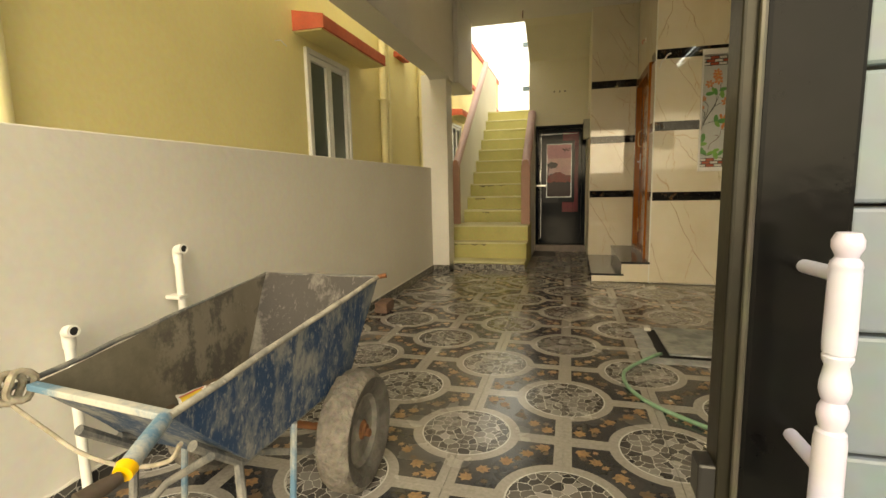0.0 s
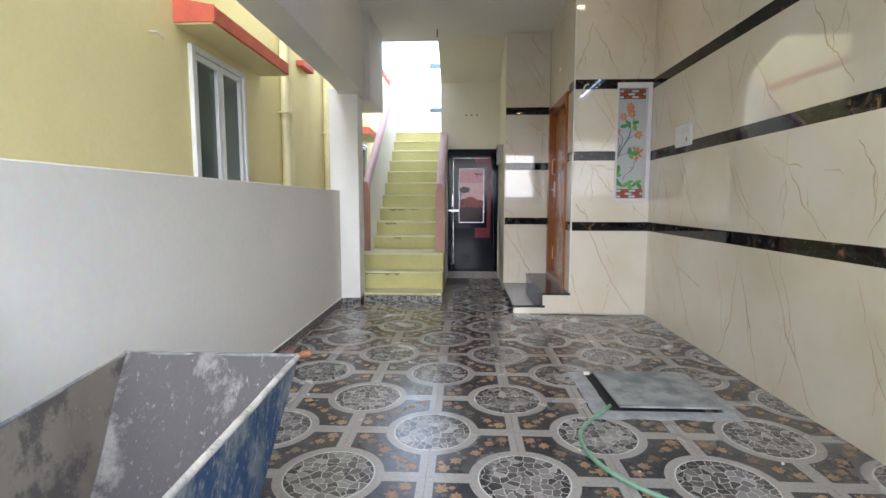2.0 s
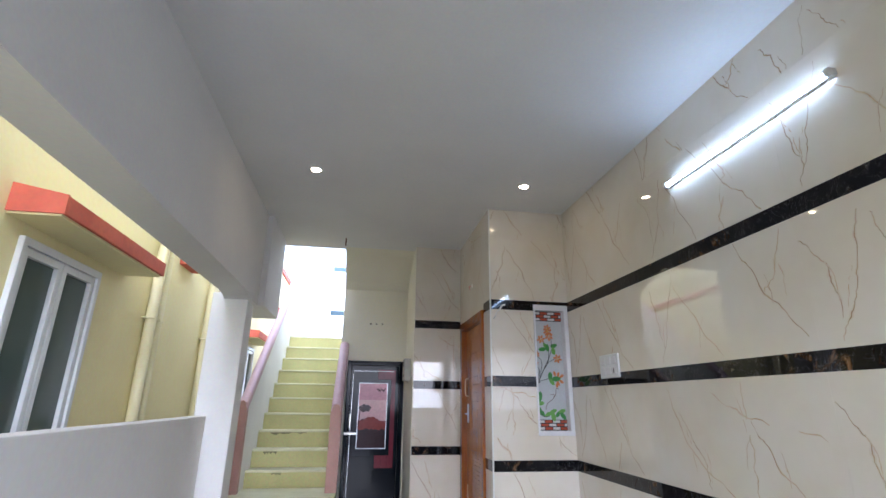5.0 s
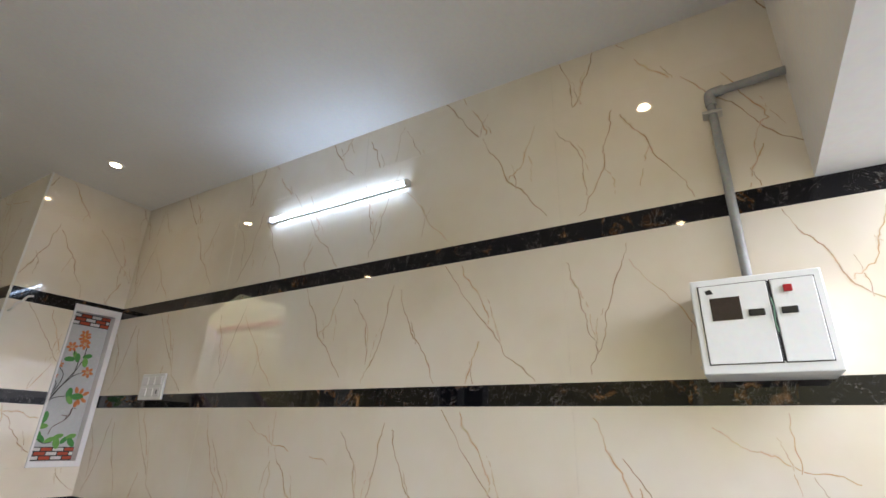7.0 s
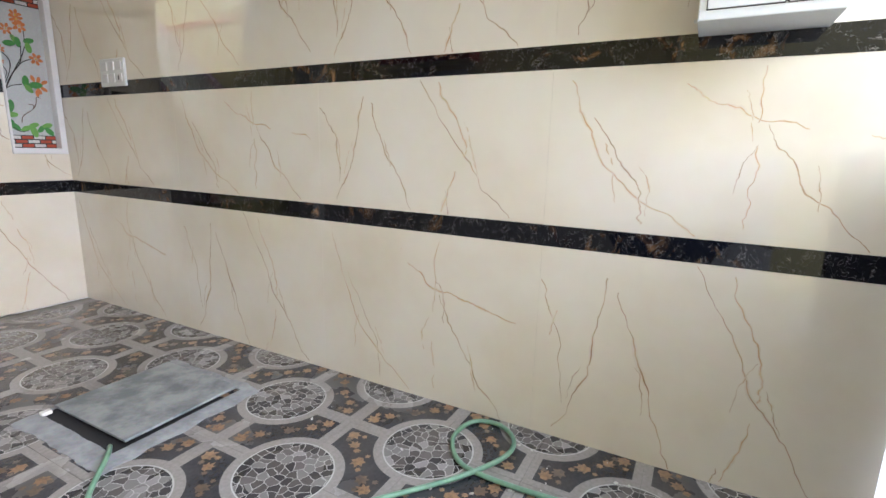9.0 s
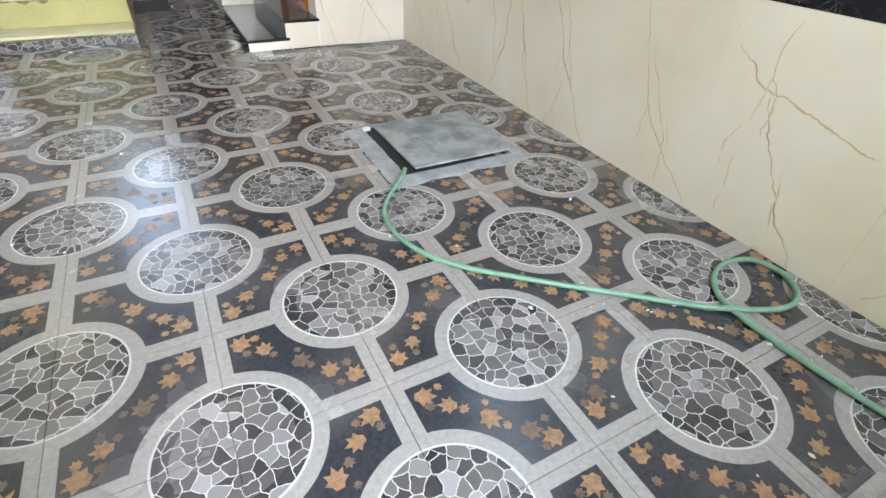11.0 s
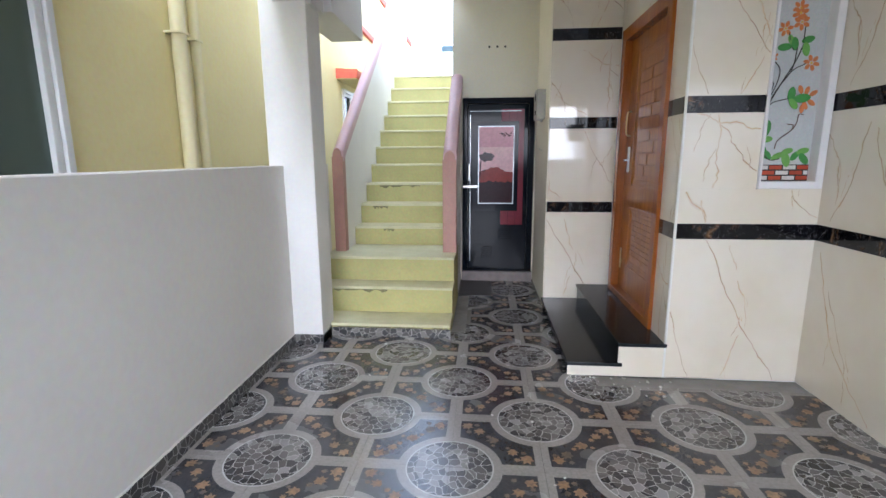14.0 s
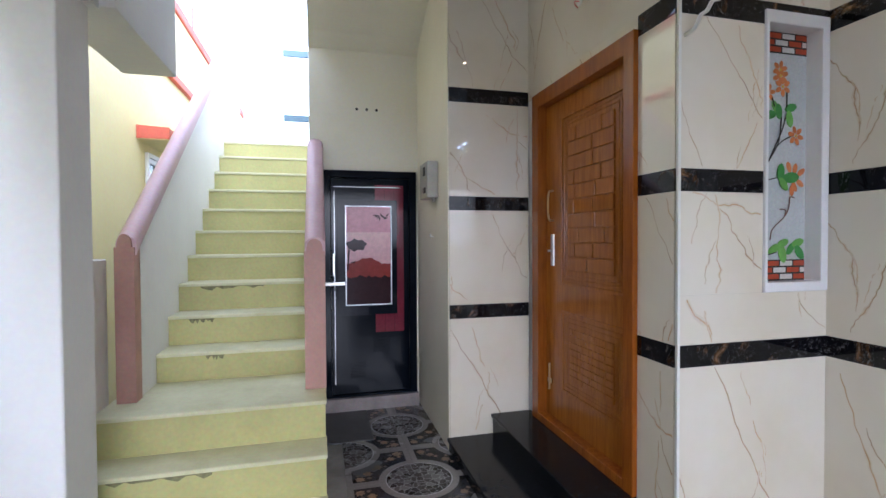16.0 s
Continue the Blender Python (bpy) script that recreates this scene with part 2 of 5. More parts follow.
def marble_black():
    m = material("polished_black_gold_marble", (0.012, 0.011, 0.010), 0.03, 0, 0.3)
    g = node(m, "ShaderNodeNewGeometry")
    n1 = node(m, "ShaderNodeTexNoise", Scale=9.0, Detail=7.0, Roughness=0.65, Distortion=1.6)
    n2 = node(m, "ShaderNodeTexNoise", Scale=2.6, Detail=3.0)
    n3 = node(m, "ShaderNodeTexNoise", Scale=16.0, Detail=5.0, Distortion=3.0)
    for n in (n1, n2, n3):
        wire(m, g, "Position", n, "Vector")
    r1 = ramp(m, [(0.545, (0.006, 0.006, 0.008)), (0.60, (0.07, 0.035, 0.014)), (0.70, (0.32, 0.17, 0.075))])
    wire(m, n1, "Fac", r1, "Fac")
    r2 = ramp(m, [(0.47, (0, 0, 0)), (0.58, (1, 1, 1))])
    wire(m, n2, "Fac", r2, "Fac")
    a = mixed(m)
    a.inputs[6].default_value = (0.005, 0.005, 0.008, 1)
    wire(m, r2, "Color", a, 0)
    wire(m, r1, "Color", a, 7)
    r3 = ramp(m, [(0.485, (0, 0, 0)), (0.5, (0.5, 0.5, 0.5)), (0.515, (0, 0, 0))])
    wire(m, n3, "Fac", r3, "Fac")
    r4 = ramp(m, [(0.47, (0, 0, 0)), (0.56, (1, 1, 1))])
    wire(m, n1, "Fac", r4, "Fac")
    k = mixed(m, "MULTIPLY", 1.0)
    wire(m, r3, "Color", k, 6)
    wire(m, r4, "Color", k, 7)
    b = mixed(m)
    m.node_tree.links.new(k.outputs[2], b.inputs[0])
    m.node_tree.links.new(a.outputs[2], b.inputs[6])
    b.inputs[7].default_value = (0.40, 0.38, 0.34, 1)
    m.node_tree.links.new(b.outputs[2], bsdf(m).inputs["Base Color"])
    return m


M_marble = marble_cream()
M_band = marble_black()
M_vein = surface("brown_marble_vein", (0.32, 0.20, 0.11), (0.58, 0.43, 0.29), 9, (0.07, 0.09), 0.0, 30)
M_halo = surface("soft_marble_vein_halo", (0.69, 0.61, 0.48), (0.735, 0.665, 0.545), 6, (0.05, 0.07), 0.0, 30, spec=0.75)
M_vein2 = surface("pale_ochre_marble_vein", (0.50, 0.30, 0.15), (0.67, 0.53, 0.37), 9, (0.07, 0.09), 0.0, 30)


def wood(name, a, b):
    m = material(name, a, 0.24, 0, 0.35, 0.12)
    g = node(m, "ShaderNodeNewGeometry")
    mp = node(m, "ShaderNodeMapping")
    mp.inputs["Scale"].default_value = (9, 9, 0.8)
    wire(m, g, "Position", mp, "Vector")
    n1 = node(m, "ShaderNodeTexNoise", Scale=4.0, Detail=7.0, Roughness=0.65, Distortion=0.6)
    wire(m, mp, "Vector", n1, "Vector")
    r = ramp(m, [(0.3, a), (0.7, b)])
    wire(m, n1, "Fac", r, "Fac")
    wire(m, r, "Color", bsdf(m), "Base Color")
    bp = node(m, "ShaderNodeBump", Strength=0.12, Distance=0.002)
    wire(m, n1, "Fac", bp, "Height")
    wire(m, bp, "Normal", bsdf(m), "Normal")
    return m


M_wood = wood("varnished_teak", (0.25, 0.070, 0.004), (0.44, 0.150, 0.010))
M_woodframe = wood("varnished_teak_frame", (0.22, 0.055, 0.004), (0.36, 0.105, 0.008))


TILE = 0.4


def floor_print():
    """Printed parking tile: quarter medallions of broken stone at two corners, pale bands along the edges, dark field."""
    m = material("printed_floor_tile", (0.1, 0.1, 0.1), 0.25, 0, 0.65)
    tc = node(m, "ShaderNodeTexCoord")
    sep = node(m, "ShaderNodeSeparateXYZ")
    wire(m, tc, "Object", sep, "Vector")
    u, v = sep.outputs["X"], sep.outputs["Y"]
    h = TILE / 2

    def dist(cx, cy):
        du, dv = maths(m, "SUBTRACT", u, cx), maths(m, "SUBTRACT", v, cy)
        return maths(m, "SQRT", maths(m, "ADD", maths(m, "MULTIPLY", du, du), maths(m, "MULTIPLY", dv, dv)))

    d = maths(m, "MINIMUM", dist(-h, -h), dist(h, h))
    ring = maths(m, "LESS_THAN", d, 0.226)
    disc = maths(m, "LESS_THAN", d, 0.186)
    rim = maths(m, "MULTIPLY", maths(m, "GREATER_THAN", d, 0.182), maths(m, "LESS_THAN", d, 0.188))
    edge = maths(m, "MAXIMUM", maths(m, "ABSOLUTE", u), maths(m, "ABSOLUTE", v))
    band = maths(m, "GREATER_THAN", edge, h - 0.034)
    pale = maths(m, "MAXIMUM", ring, band)
    g = node(m, "ShaderNodeNewGeometry")
    n1 = node(m, "ShaderNodeTexNoise", Scale=3.0, Detail=5.0)
    n2 = node(m, "ShaderNodeTexNoise", Scale=70.0, Detail=4.0)
    wire(m, g, "Position", n1, "Vector")
    wire(m, g, "Position", n2, "Vector")
    wob = node(m, "ShaderNodeTexNoise", Scale=30.0, Detail=2.0)
    wire(m, g, "Position", wob, "Vector")
    off = mixed(m, "LINEAR_LIGHT", 0.012)
    wire(m, g, "Position", off, 6)
    wire(m, wob, "Color", off, 7)
    cells = []
    for feature in ("F1", "DISTANCE_TO_EDGE"):
        vo = node(m, "ShaderNodeTexVoronoi", Scale=26.0, Randomness=1.0)
        vo.voronoi_dimensions, vo.feature = "2D", feature
        m.node_tree.links.new(off.outputs[2], vo.inputs["Vector"])
        cells.append(vo)
    stone = ramp(m, [(0.0, (0.038, 0.036, 0.038)), (0.24, (0.085, 0.077, 0.075)), (0.52, (0.135, 0.125, 0.121)), (0.74, (0.205, 0.195, 0.192)), (0.93, (0.29, 0.28, 0.28))])
    stone.color_ramp.interpolation = "CONSTANT"
    sepc = node(m, "ShaderNodeSeparateColor")
    wire(m, cells[0], "Color", sepc, "Color")
    wire(m, sepc, "Red", stone, "Fac")
    grout = maths(m, "LESS_THAN", cells[1].outputs["Distance"], 0.036)
    mosaic = mixed(m)
    m.node_tree.links.new(grout, mosaic.inputs[0])
    # dark shards and gaps towards the ring
    shard = maths(m, "MULTIPLY", maths(m, "GREATER_THAN", d, 0.145), maths(m, "GREATER_THAN", sepc.outputs["Green"], 0.62))
    dark = mixed(m)
    m.node_tree.links.new(shard, dark.inputs[0])
    wire(m, stone, "Color", dark, 6)
    dark.inputs[7].default_value = (0.022, 0.022, 0.026, 1)
    m.node_tree.links.new(dark.outputs[2], mosaic.inputs[6])
    mosaic.inputs[7].default_value = (0.48, 0.47, 0.455, 1)
    field = ramp(m, [(0.35, (0.019, 0.021, 0.028)), (0.65, (0.035, 0.038, 0.047))])
    wire(m, n2, "Fac", field, "Fac")
    light = ramp(m, [(0.3, (0.255, 0.240, 0.226)), (0.7, (0.335, 0.316, 0.300))])
    wire(m, n2, "Fac", light, "Fac")
    a = mixed(m)
    m.node_tree.links.new(pale, a.inputs[0])
    wire(m, field, "Color", a, 6)
    wire(m, light, "Color", a, 7)
    b = mixed(m)
    m.node_tree.links.new(disc, b.inputs[0])
    m.node_tree.links.new(a.outputs[2], b.inputs[6])
    m.node_tree.links.new(mosaic.outputs[2], b.inputs[7])
    c = mixed(m)
    m.node_tree.links.new(rim, c.inputs[0])
    m.node_tree.links.new(b.outputs[2], c.inputs[6])
    c.inputs[7].default_value = (0.52, 0.51, 0.50, 1)
    dust = ramp(m, [(0.42, (0, 0, 0)), (0.78, (0.20, 0.20, 0.20))])
    wire(m, n1, "Fac", dust, "Fac")
    e = mixed(m)
    wire(m, dust, "Color", e, 0)
    m.node_tree.links.new(c.outputs[2], e.inputs[6])
    e.inputs[7].default_value = (0.36, 0.34, 0.32, 1)
    m.node_tree.links.new(e.outputs[2], bsdf(m).inputs["Base Color"])
    mr = node(m, "ShaderNodeMapRange")
    mr.inputs["From Min"].default_value, mr.inputs["From Max"].default_value = 0.3, 0.7
    mr.inputs["To Min"].default_value, mr.inputs["To Max"].default_value = 0.14, 0.32
    wire(m, n1, "Fac", mr, "Value")
    wire(m, mr, "Result", bsdf(m), "Roughness")
    return m


M_floor = floor_print()
M_leaf = surface("orange_leaf_print", (0.34, 0.205, 0.105), (0.16, 0.10, 0.06), 55, (0.22, 0.4), 0.0, 120)
M_leaf2 = surface("faded_leaf_print", (0.17, 0.105, 0.06), (0.06, 0.055, 0.048), 45, (0.22, 0.4), 0.0, 120)


def mosaic_skirting():
    m = material("dark_mosaic_skirting", (0.05, 0.05, 0.05), 0.3)
    g = node(m, "ShaderNodeNewGeometry")
    vo = node(m, "ShaderNodeTexVoronoi", Scale=24.0)
    ve = node(m, "ShaderNodeTexVoronoi", Scale=24.0)
    ve.feature = "DISTANCE_TO_EDGE"
    wire(m, g, "Position", vo, "Vector")
    wire(m, g, "Position", ve, "Vector")
    s = node(m, "ShaderNodeSeparateColor")
    wire(m, vo, "Color", s, "Color")
    r = ramp(m, [(0.0, (0.03, 0.03, 0.033)), (0.5, (0.07, 0.065, 0.06)), (0.85, (0.2, 0.19, 0.18))])
    r.color_ramp.interpolation = "CONSTANT"
    wire(m, s, "Red", r, "Fac")
    k = mixed(m)
    m.node_tree.links.new(maths(m, "LESS_THAN", ve.outputs["Distance"], 0.04), k.inputs[0])
    wire(m, r, "Color", k, 6)
    k.inputs[7].default_value = (0.35, 0.34, 0.32, 1)
    m.node_tree.links.new(k.outputs[2], bsdf(m).inputs["Base Color"])
    return m


M_skirt = mosaic_skirting()


def glowing(name, color, strength):
    m = bpy.data.materials.new(name)
    m.use_nodes = True
    b = bsdf(m)
    b.inputs["Base Color"].default_value = (0.9, 0.9, 0.9, 1)
    b.inputs["Emission Color"].default_value = (*color, 1)
    b.inputs["Emission Strength"].default_value = strength
    return m


M_tube = glowing("lit_tube", (0.70, 0.85, 1.0), 5.0)
M_lamp = glowing("lit_downlight", (1.0, 0.70, 0.34), 22.0)


def flat(name, color, rough=0.3, spec=0.5):
    return surface(name, color, tuple(c * 0.85 for c in color), 40, (rough, rough + 0.1), 0.0, 150, spec=spec)


# ---- building helpers ----
def finish(bm, name, mats, smooth=False):
    bmesh.ops.recalc_face_normals(bm, faces=bm.faces[:])
    me = bpy.data.meshes.new(name)
    bm.to_mesh(me)
    bm.free()
    for mat in mats if isinstance(mats, (list, tuple)) else [mats]:
        me.materials.append(mat)
    if smooth:
        for p in me.polygons:
            p.use_smooth = True
        me.set_sharp_from_angle(angle=radians(40))
    return me


def part(name, bm, mat, parent=None, label="", smooth=False, m=None):
    ob = new(name, finish(bm, name, mat, smooth))
    if parent is not None:
        ob.parent = parent
    if m is not None:
        ob.matrix_basis = m
    return tagged(ob, label) if label else ob


def empty(name, m=None):
    ob = new(name)
    ob.empty_display_size = 0.1
    if m is not None:
        ob.matrix_basis = m
    return ob


def box(x0, y0, z0, x1, y1, z1, bevel=0.0, bm=None):
    own = bm is None
    b = bmesh.new() if own or bevel else bm
    r = bmesh.ops.create_cube(b, size=1)
    bmesh.ops.transform(b, matrix=Matrix.Translation(((x0 + x1) / 2, (y0 + y1) / 2, (z0 + z1) / 2)) @ Matrix.Diagonal((abs(x1 - x0), abs(y1 - y0), abs(z1 - z0), 1)), verts=r["verts"])
    if bevel:
        bmesh.ops.bevel(b, geom=b.edges[:], offset=bevel, segments=2, affect="EDGES", profile=0.5)
    if not own and bevel:
        me = bpy.data.meshes.new("tmp")
        b.to_mesh(me)
        b.free()
        bm.from_mesh(me)
        bpy.data.meshes.remove(me)
        return bm
    return b


def prism(points, axis, a, b, bm=None):
    """A polygon in the plane across an axis, pushed from a to b. axis x: points are (y, z); y: (x, z); z: (x, y)."""
    bm = bm or bmesh.new()
    put = {"x": lambda p, t: (t, p[0], p[1]), "y": lambda p, t: (p[0], t, p[1]), "z": lambda p, t: (p[0], p[1], t)}[axis]
    lo = [bm.verts.new(put(p, a)) for p in points]
    hi = [bm.verts.new(put(p, b)) for p in points]
    bm.faces.new(lo)
    bm.faces.new(hi[::-1])
    for i in range(len(points)):
        j = (i + 1) % len(points)
        bm.faces.new((lo[i], hi[i], hi[j], lo[j]))
    return bm


def ring(axis, a, b, o, i, bm=None):
    """A flat frame across an axis from a to b: o and i are the outer and inner rectangles (u0, v0, u1, v1)."""
    bm = bm or bmesh.new()
    put = {"x": lambda u, v, t: (t, u, v), "y": lambda u, v, t: (u, t, v), "z": lambda u, v, t: (u, v, t)}[axis]
    loops = []
    for t in (a, b):
        for r in (o, i):
            loops.append([bm.verts.new(put(u, v, t)) for u, v in ((r[0], r[1]), (r[2], r[1]), (r[2], r[3]), (r[0], r[3]))])
    oa, ia, ob_, ib = loops
    for k in range(4):
        j = (k + 1) % 4
        for q in ((oa[k], oa[j], ia[j], ia[k]), (ob_[k], ib[k], ib[j], ob_[j]), (oa[k], ob_[k], ob_[j], oa[j]), (ia[k], ia[j], ib[j], ib[k])):
            bm.faces.new(q)
    bmesh.ops.bevel(bm, geom=bm.edges[:], offset=min(0.003, abs(b - a) / 4), segments=1, affect="EDGES")
    return bm


def tube(points, radius, sides=10, bm=None, closed=False):
    """A round bar along a line of points; radius may be one number or one for each point."""
    bm = bm or bmesh.new()
    pts = [Vector(p) for p in points]
    n = len(pts)
    rad = [radius] * n if isinstance(radius, (int, float)) else list(radius)
    rings, side = [], None
    for i, p in enumerate(pts):
        a = pts[(i + 1) % n] if closed or i < n - 1 else p
        b = pts[i - 1] if closed or i > 0 else p
        d = (a - b).normalized()
        if side is None:
            side = d.orthogonal().normalized()
        side = (side - d * side.dot(d)).normalized()
        up = d.cross(side)
        rings.append([bm.verts.new(p + rad[i] * (math.cos(k * math.tau / sides) * side + math.sin(k * math.tau / sides) * up)) for k in range(sides)])
    for i in range(n if closed else n - 1):
        r, s = rings[i], rings[(i + 1) % n]
        for k in range(sides):
            bm.faces.new((r[k], r[(k + 1) % sides], s[(k + 1) % sides], s[k]))
    if not closed:
        bm.faces.new(rings[0][::-1])
        bm.faces.new(rings[-1])
    return bm


def lathe(profile, m, sides=28, bm=None):
    """Turns a line of (radius, height) round the z axis of m."""
    bm = bm or bmesh.new()
    rings = [[bm.verts.new(m @ Vector((r * math.cos(k * math.tau / sides), r * math.sin(k * math.tau / sides), z))) for k in range(sides)] for r, z in profile]
    for r, s in zip(rings, rings[1:]):
        for k in range(sides):
            bm.faces.new((r[k], r[(k + 1) % sides], s[(k + 1) % sides], s[k]))
    bm.faces.new(rings[0][::-1])
    bm.faces.new(rings[-1])
    return bm


def spline(points, steps=8):
    """Catmull-Rom through points."""
    p = [Vector(q) for q in points]
    p = [2 * p[0] - p[1]] + p + [2 * p[-1] - p[-2]]
    out = []
    for a, b, c, d in zip(p, p[1:], p[2:], p[3:]):
        for i in range(steps):
            t = i / steps
            out.append(0.5 * (2 * b + (c - a) * t + (2 * a - 5 * b + 4 * c - d) * t * t + (3 * b - a - 3 * c + d) * t ** 3))
    return out + [p[-2]]


def structure(ob, label, category):
    return tagged(ob, label, category, kind="structure")


# ---- setting ----
XL, XR = -1.20, 1.955
YF, YC = -3.49, 1.345
ZC = 3.19
structure(part("ground", box(-80, -80, -0.30, 80, 80, -0.12), M_road), "bare grey concrete ground outside the gate", "ground")
floor = structure(part("floor", box(XL - 0.15, YF, -0.14, XR + 0.2, 3.9, -0.010), M_grout), "porch floor of printed medallion tiles, dusty", "floor")
structure(part("wall_left", box(XL - 0.13, YF, -0.12, XL, 2.62, 1.25, 0.006), M_grey), "low grey painted boundary wall with smooth plaster", "wall")
wall_r = structure(part("wall_right", box(XR + 0.010, YF, -0.12, XR + 0.2, 3.9, ZC + 0.15), M_white), "tall side wall clad in cream marble tiles", "wall")
wall_b = structure(part("wall_back", box(-0.20, 3.65, -0.12, 0.66, 3.85, 3.4, 0.004), M_cream), "cream painted end wall above the black door", "wall")
structure(part("wall_passage", box(0.655, 2.70, -0.12, 1.0, 3.85, ZC), M_cream), "cream painted passage wall beside the black door", "wall")
pier = structure(part("wall_pier", box(0.662, 2.70, -0.12, 1.21, 2.95, ZC), M_white), "pier clad in cream marble with black bands", "wall")
wdb = bmesh.new()
for a in ((1.355, -0.12, 1.60, ZC), (2.57, -0.12, 2.95, ZC), (1.60, -0.12, 2.57, 0.20), (1.60, 2.22, 2.57, ZC)):
    box(1.212, a[0], a[1], 1.5, a[2], a[3], bm=wdb)
box(1.30, 1.60, 0.20, 1.5, 2.57, 2.22, bm=wdb)
wall_d = structure(part("wall_door", wdb, M_white), "marble clad wall round the carved wooden door", "wall")
niche_x0, niche_x1, niche_z0, niche_z1 = 1.615, 1.948, 1.120, 2.262
wc = bmesh.new()
for a in ((1.212, 1.355, -0.12, XR + 0.01, 1.5, niche_z0), (1.212, 1.355, niche_z1, XR + 0.01, 1.5, ZC), (1.212, 1.355, niche_z0, niche_x0, 1.5, niche_z1), (niche_x1, 1.355, niche_z0, XR + 0.01, 1.5, niche_z1)):
    box(*a, bm=wc)
wall_c = structure(part("wall_column", wc, M_white), "marble clad wall with a tall recessed niche", "wall")
structure(part("pillar", box(XL - 0.10, 1.70, -0.12, -0.99, 1.95, 2.32, 0.008), M_white), "square white painted porch pillar", "pillar")
structure(part("beam_left", prism([(YF, 2.305), (1.50, 2.305), (1.66, 2.285), (1.72, 2.25), (1.95, 2.25), (1.95, 3.4), (YF, 3.4)], "x", XL, -0.955), M_ceil), "white painted roof beam over the boundary wall", "beam")
structure(part("beam_end", box(-1.17, 1.952, 2.262, -0.900, 2.79, 3.4, 0.006), M_ceil), "white painted beam end beside the stairs", "beam")
structure(part("beam_front", box(-0.955, YF, 2.295, XR + 0.01, -3.24, 3.4), M_white), "white painted front roof beam over the gate", "beam")
ce = bmesh.new()
box(-1.0, YF, ZC, XR + 0.2, 2.95, ZC + 0.15, bm=ce)
box(-0.20, 2.95, ZC, XR + 0.2, 3.9, ZC + 0.15, bm=ce)
structure(part("ceiling", ce, M_ceil), "white painted porch ceiling", "ceiling")
cove = [(2.86, ZC), (3.02, 3.15), (3.2, 3.08), (3.38, 3.0), (3.54, 2.92), (3.65, 2.83), (3.652, ZC + 0.005)]
structure(part("cove", prism(cove, "x", -0.20, 0.658), M_cream), "cream sloping soffit under the roof slab", "ceiling")
sk = bmesh.new()
box(XL, YF + 0.05, -0.005, XL + 0.012, 1.70, 0.072, 0.002, bm=sk)
box(XL, 1.69, -0.005, -0.99, 1.70, 0.072, 0.002, bm=sk)
box(-1.0, 1.70, -0.005, -0.99, 1.90, 0.072, 0.002, bm=sk)
structure(part("baseboard", sk, M_skirt), "dark mosaic tile skirting along the wall", "baseboard")
bead = [(XL + 0.005 + 0.004 * noise.noise(Vector((0, k * 0.7, 0))), YF + 0.06 + (1.68 - YF - 0.06) * k / 120, 0.074 + 0.004 * noise.noise(Vector((5, k * 0.9, 0)))) for k in range(121)]
structure(part("plaster_bead", tube(bead, 0.006, 6), M_grey), "uneven bead of pale plaster over the skirting", "trim")
structure(part("trim", box(1.200, 1.336, 0.0, 1.212, 1.348, ZC), M_pvc), "white plastic corner trim strip", "trim")


# ---- marble cladding ----
# three slab prints: each vein is its kind (1 brown, 2 ochre) and a few turning points across the slab
SLABS = (
    ((1, (0.24, 0.88), (0.16, 0.37), (0.08, 0.05)), (1, (0.01, 0.83), (0.08, 0.57), (0.11, 0.20)), (1, (0.25, 0.82), (0.35, 0.45), (0.46, 0.01)),
     (1, (0.47, 0.99), (0.68, 0.43), (0.86, 0.01)), (2, (0.58, 0.96), (0.68, 0.55), (0.68, 0.43)), (2, (0.66, 0.33), (0.60, 0.02))),
    ((1, (0.01, 0.84), (0.06, 0.48), (0.09, 0.18)), (1, (0.23, 0.92), (0.14, 0.42), (0.06, 0.05)), (2, (0.23, 0.80), (0.41, 0.27), (0.52, 0.05)),
     (1, (0.66, 0.97), (0.78, 0.52), (0.95, 0.10)), (2, (0.90, 0.95), (0.84, 0.62), (0.79, 0.50))),
    ((2, (0.06, 0.93), (0.19, 0.40), (0.45, 0.02)), (2, (0.40, 0.88), (0.55, 0.70), (0.73, 0.63), (0.92, 0.56)), (2, (0.58, 0.96), (0.57, 0.40), (0.58, 0.08)),
     (1, (0.59, 0.65), (0.70, 0.33), (0.87, 0.01)), (1, (0.13, 0.70), (0.27, 0.30), (0.31, 0.06))),
)


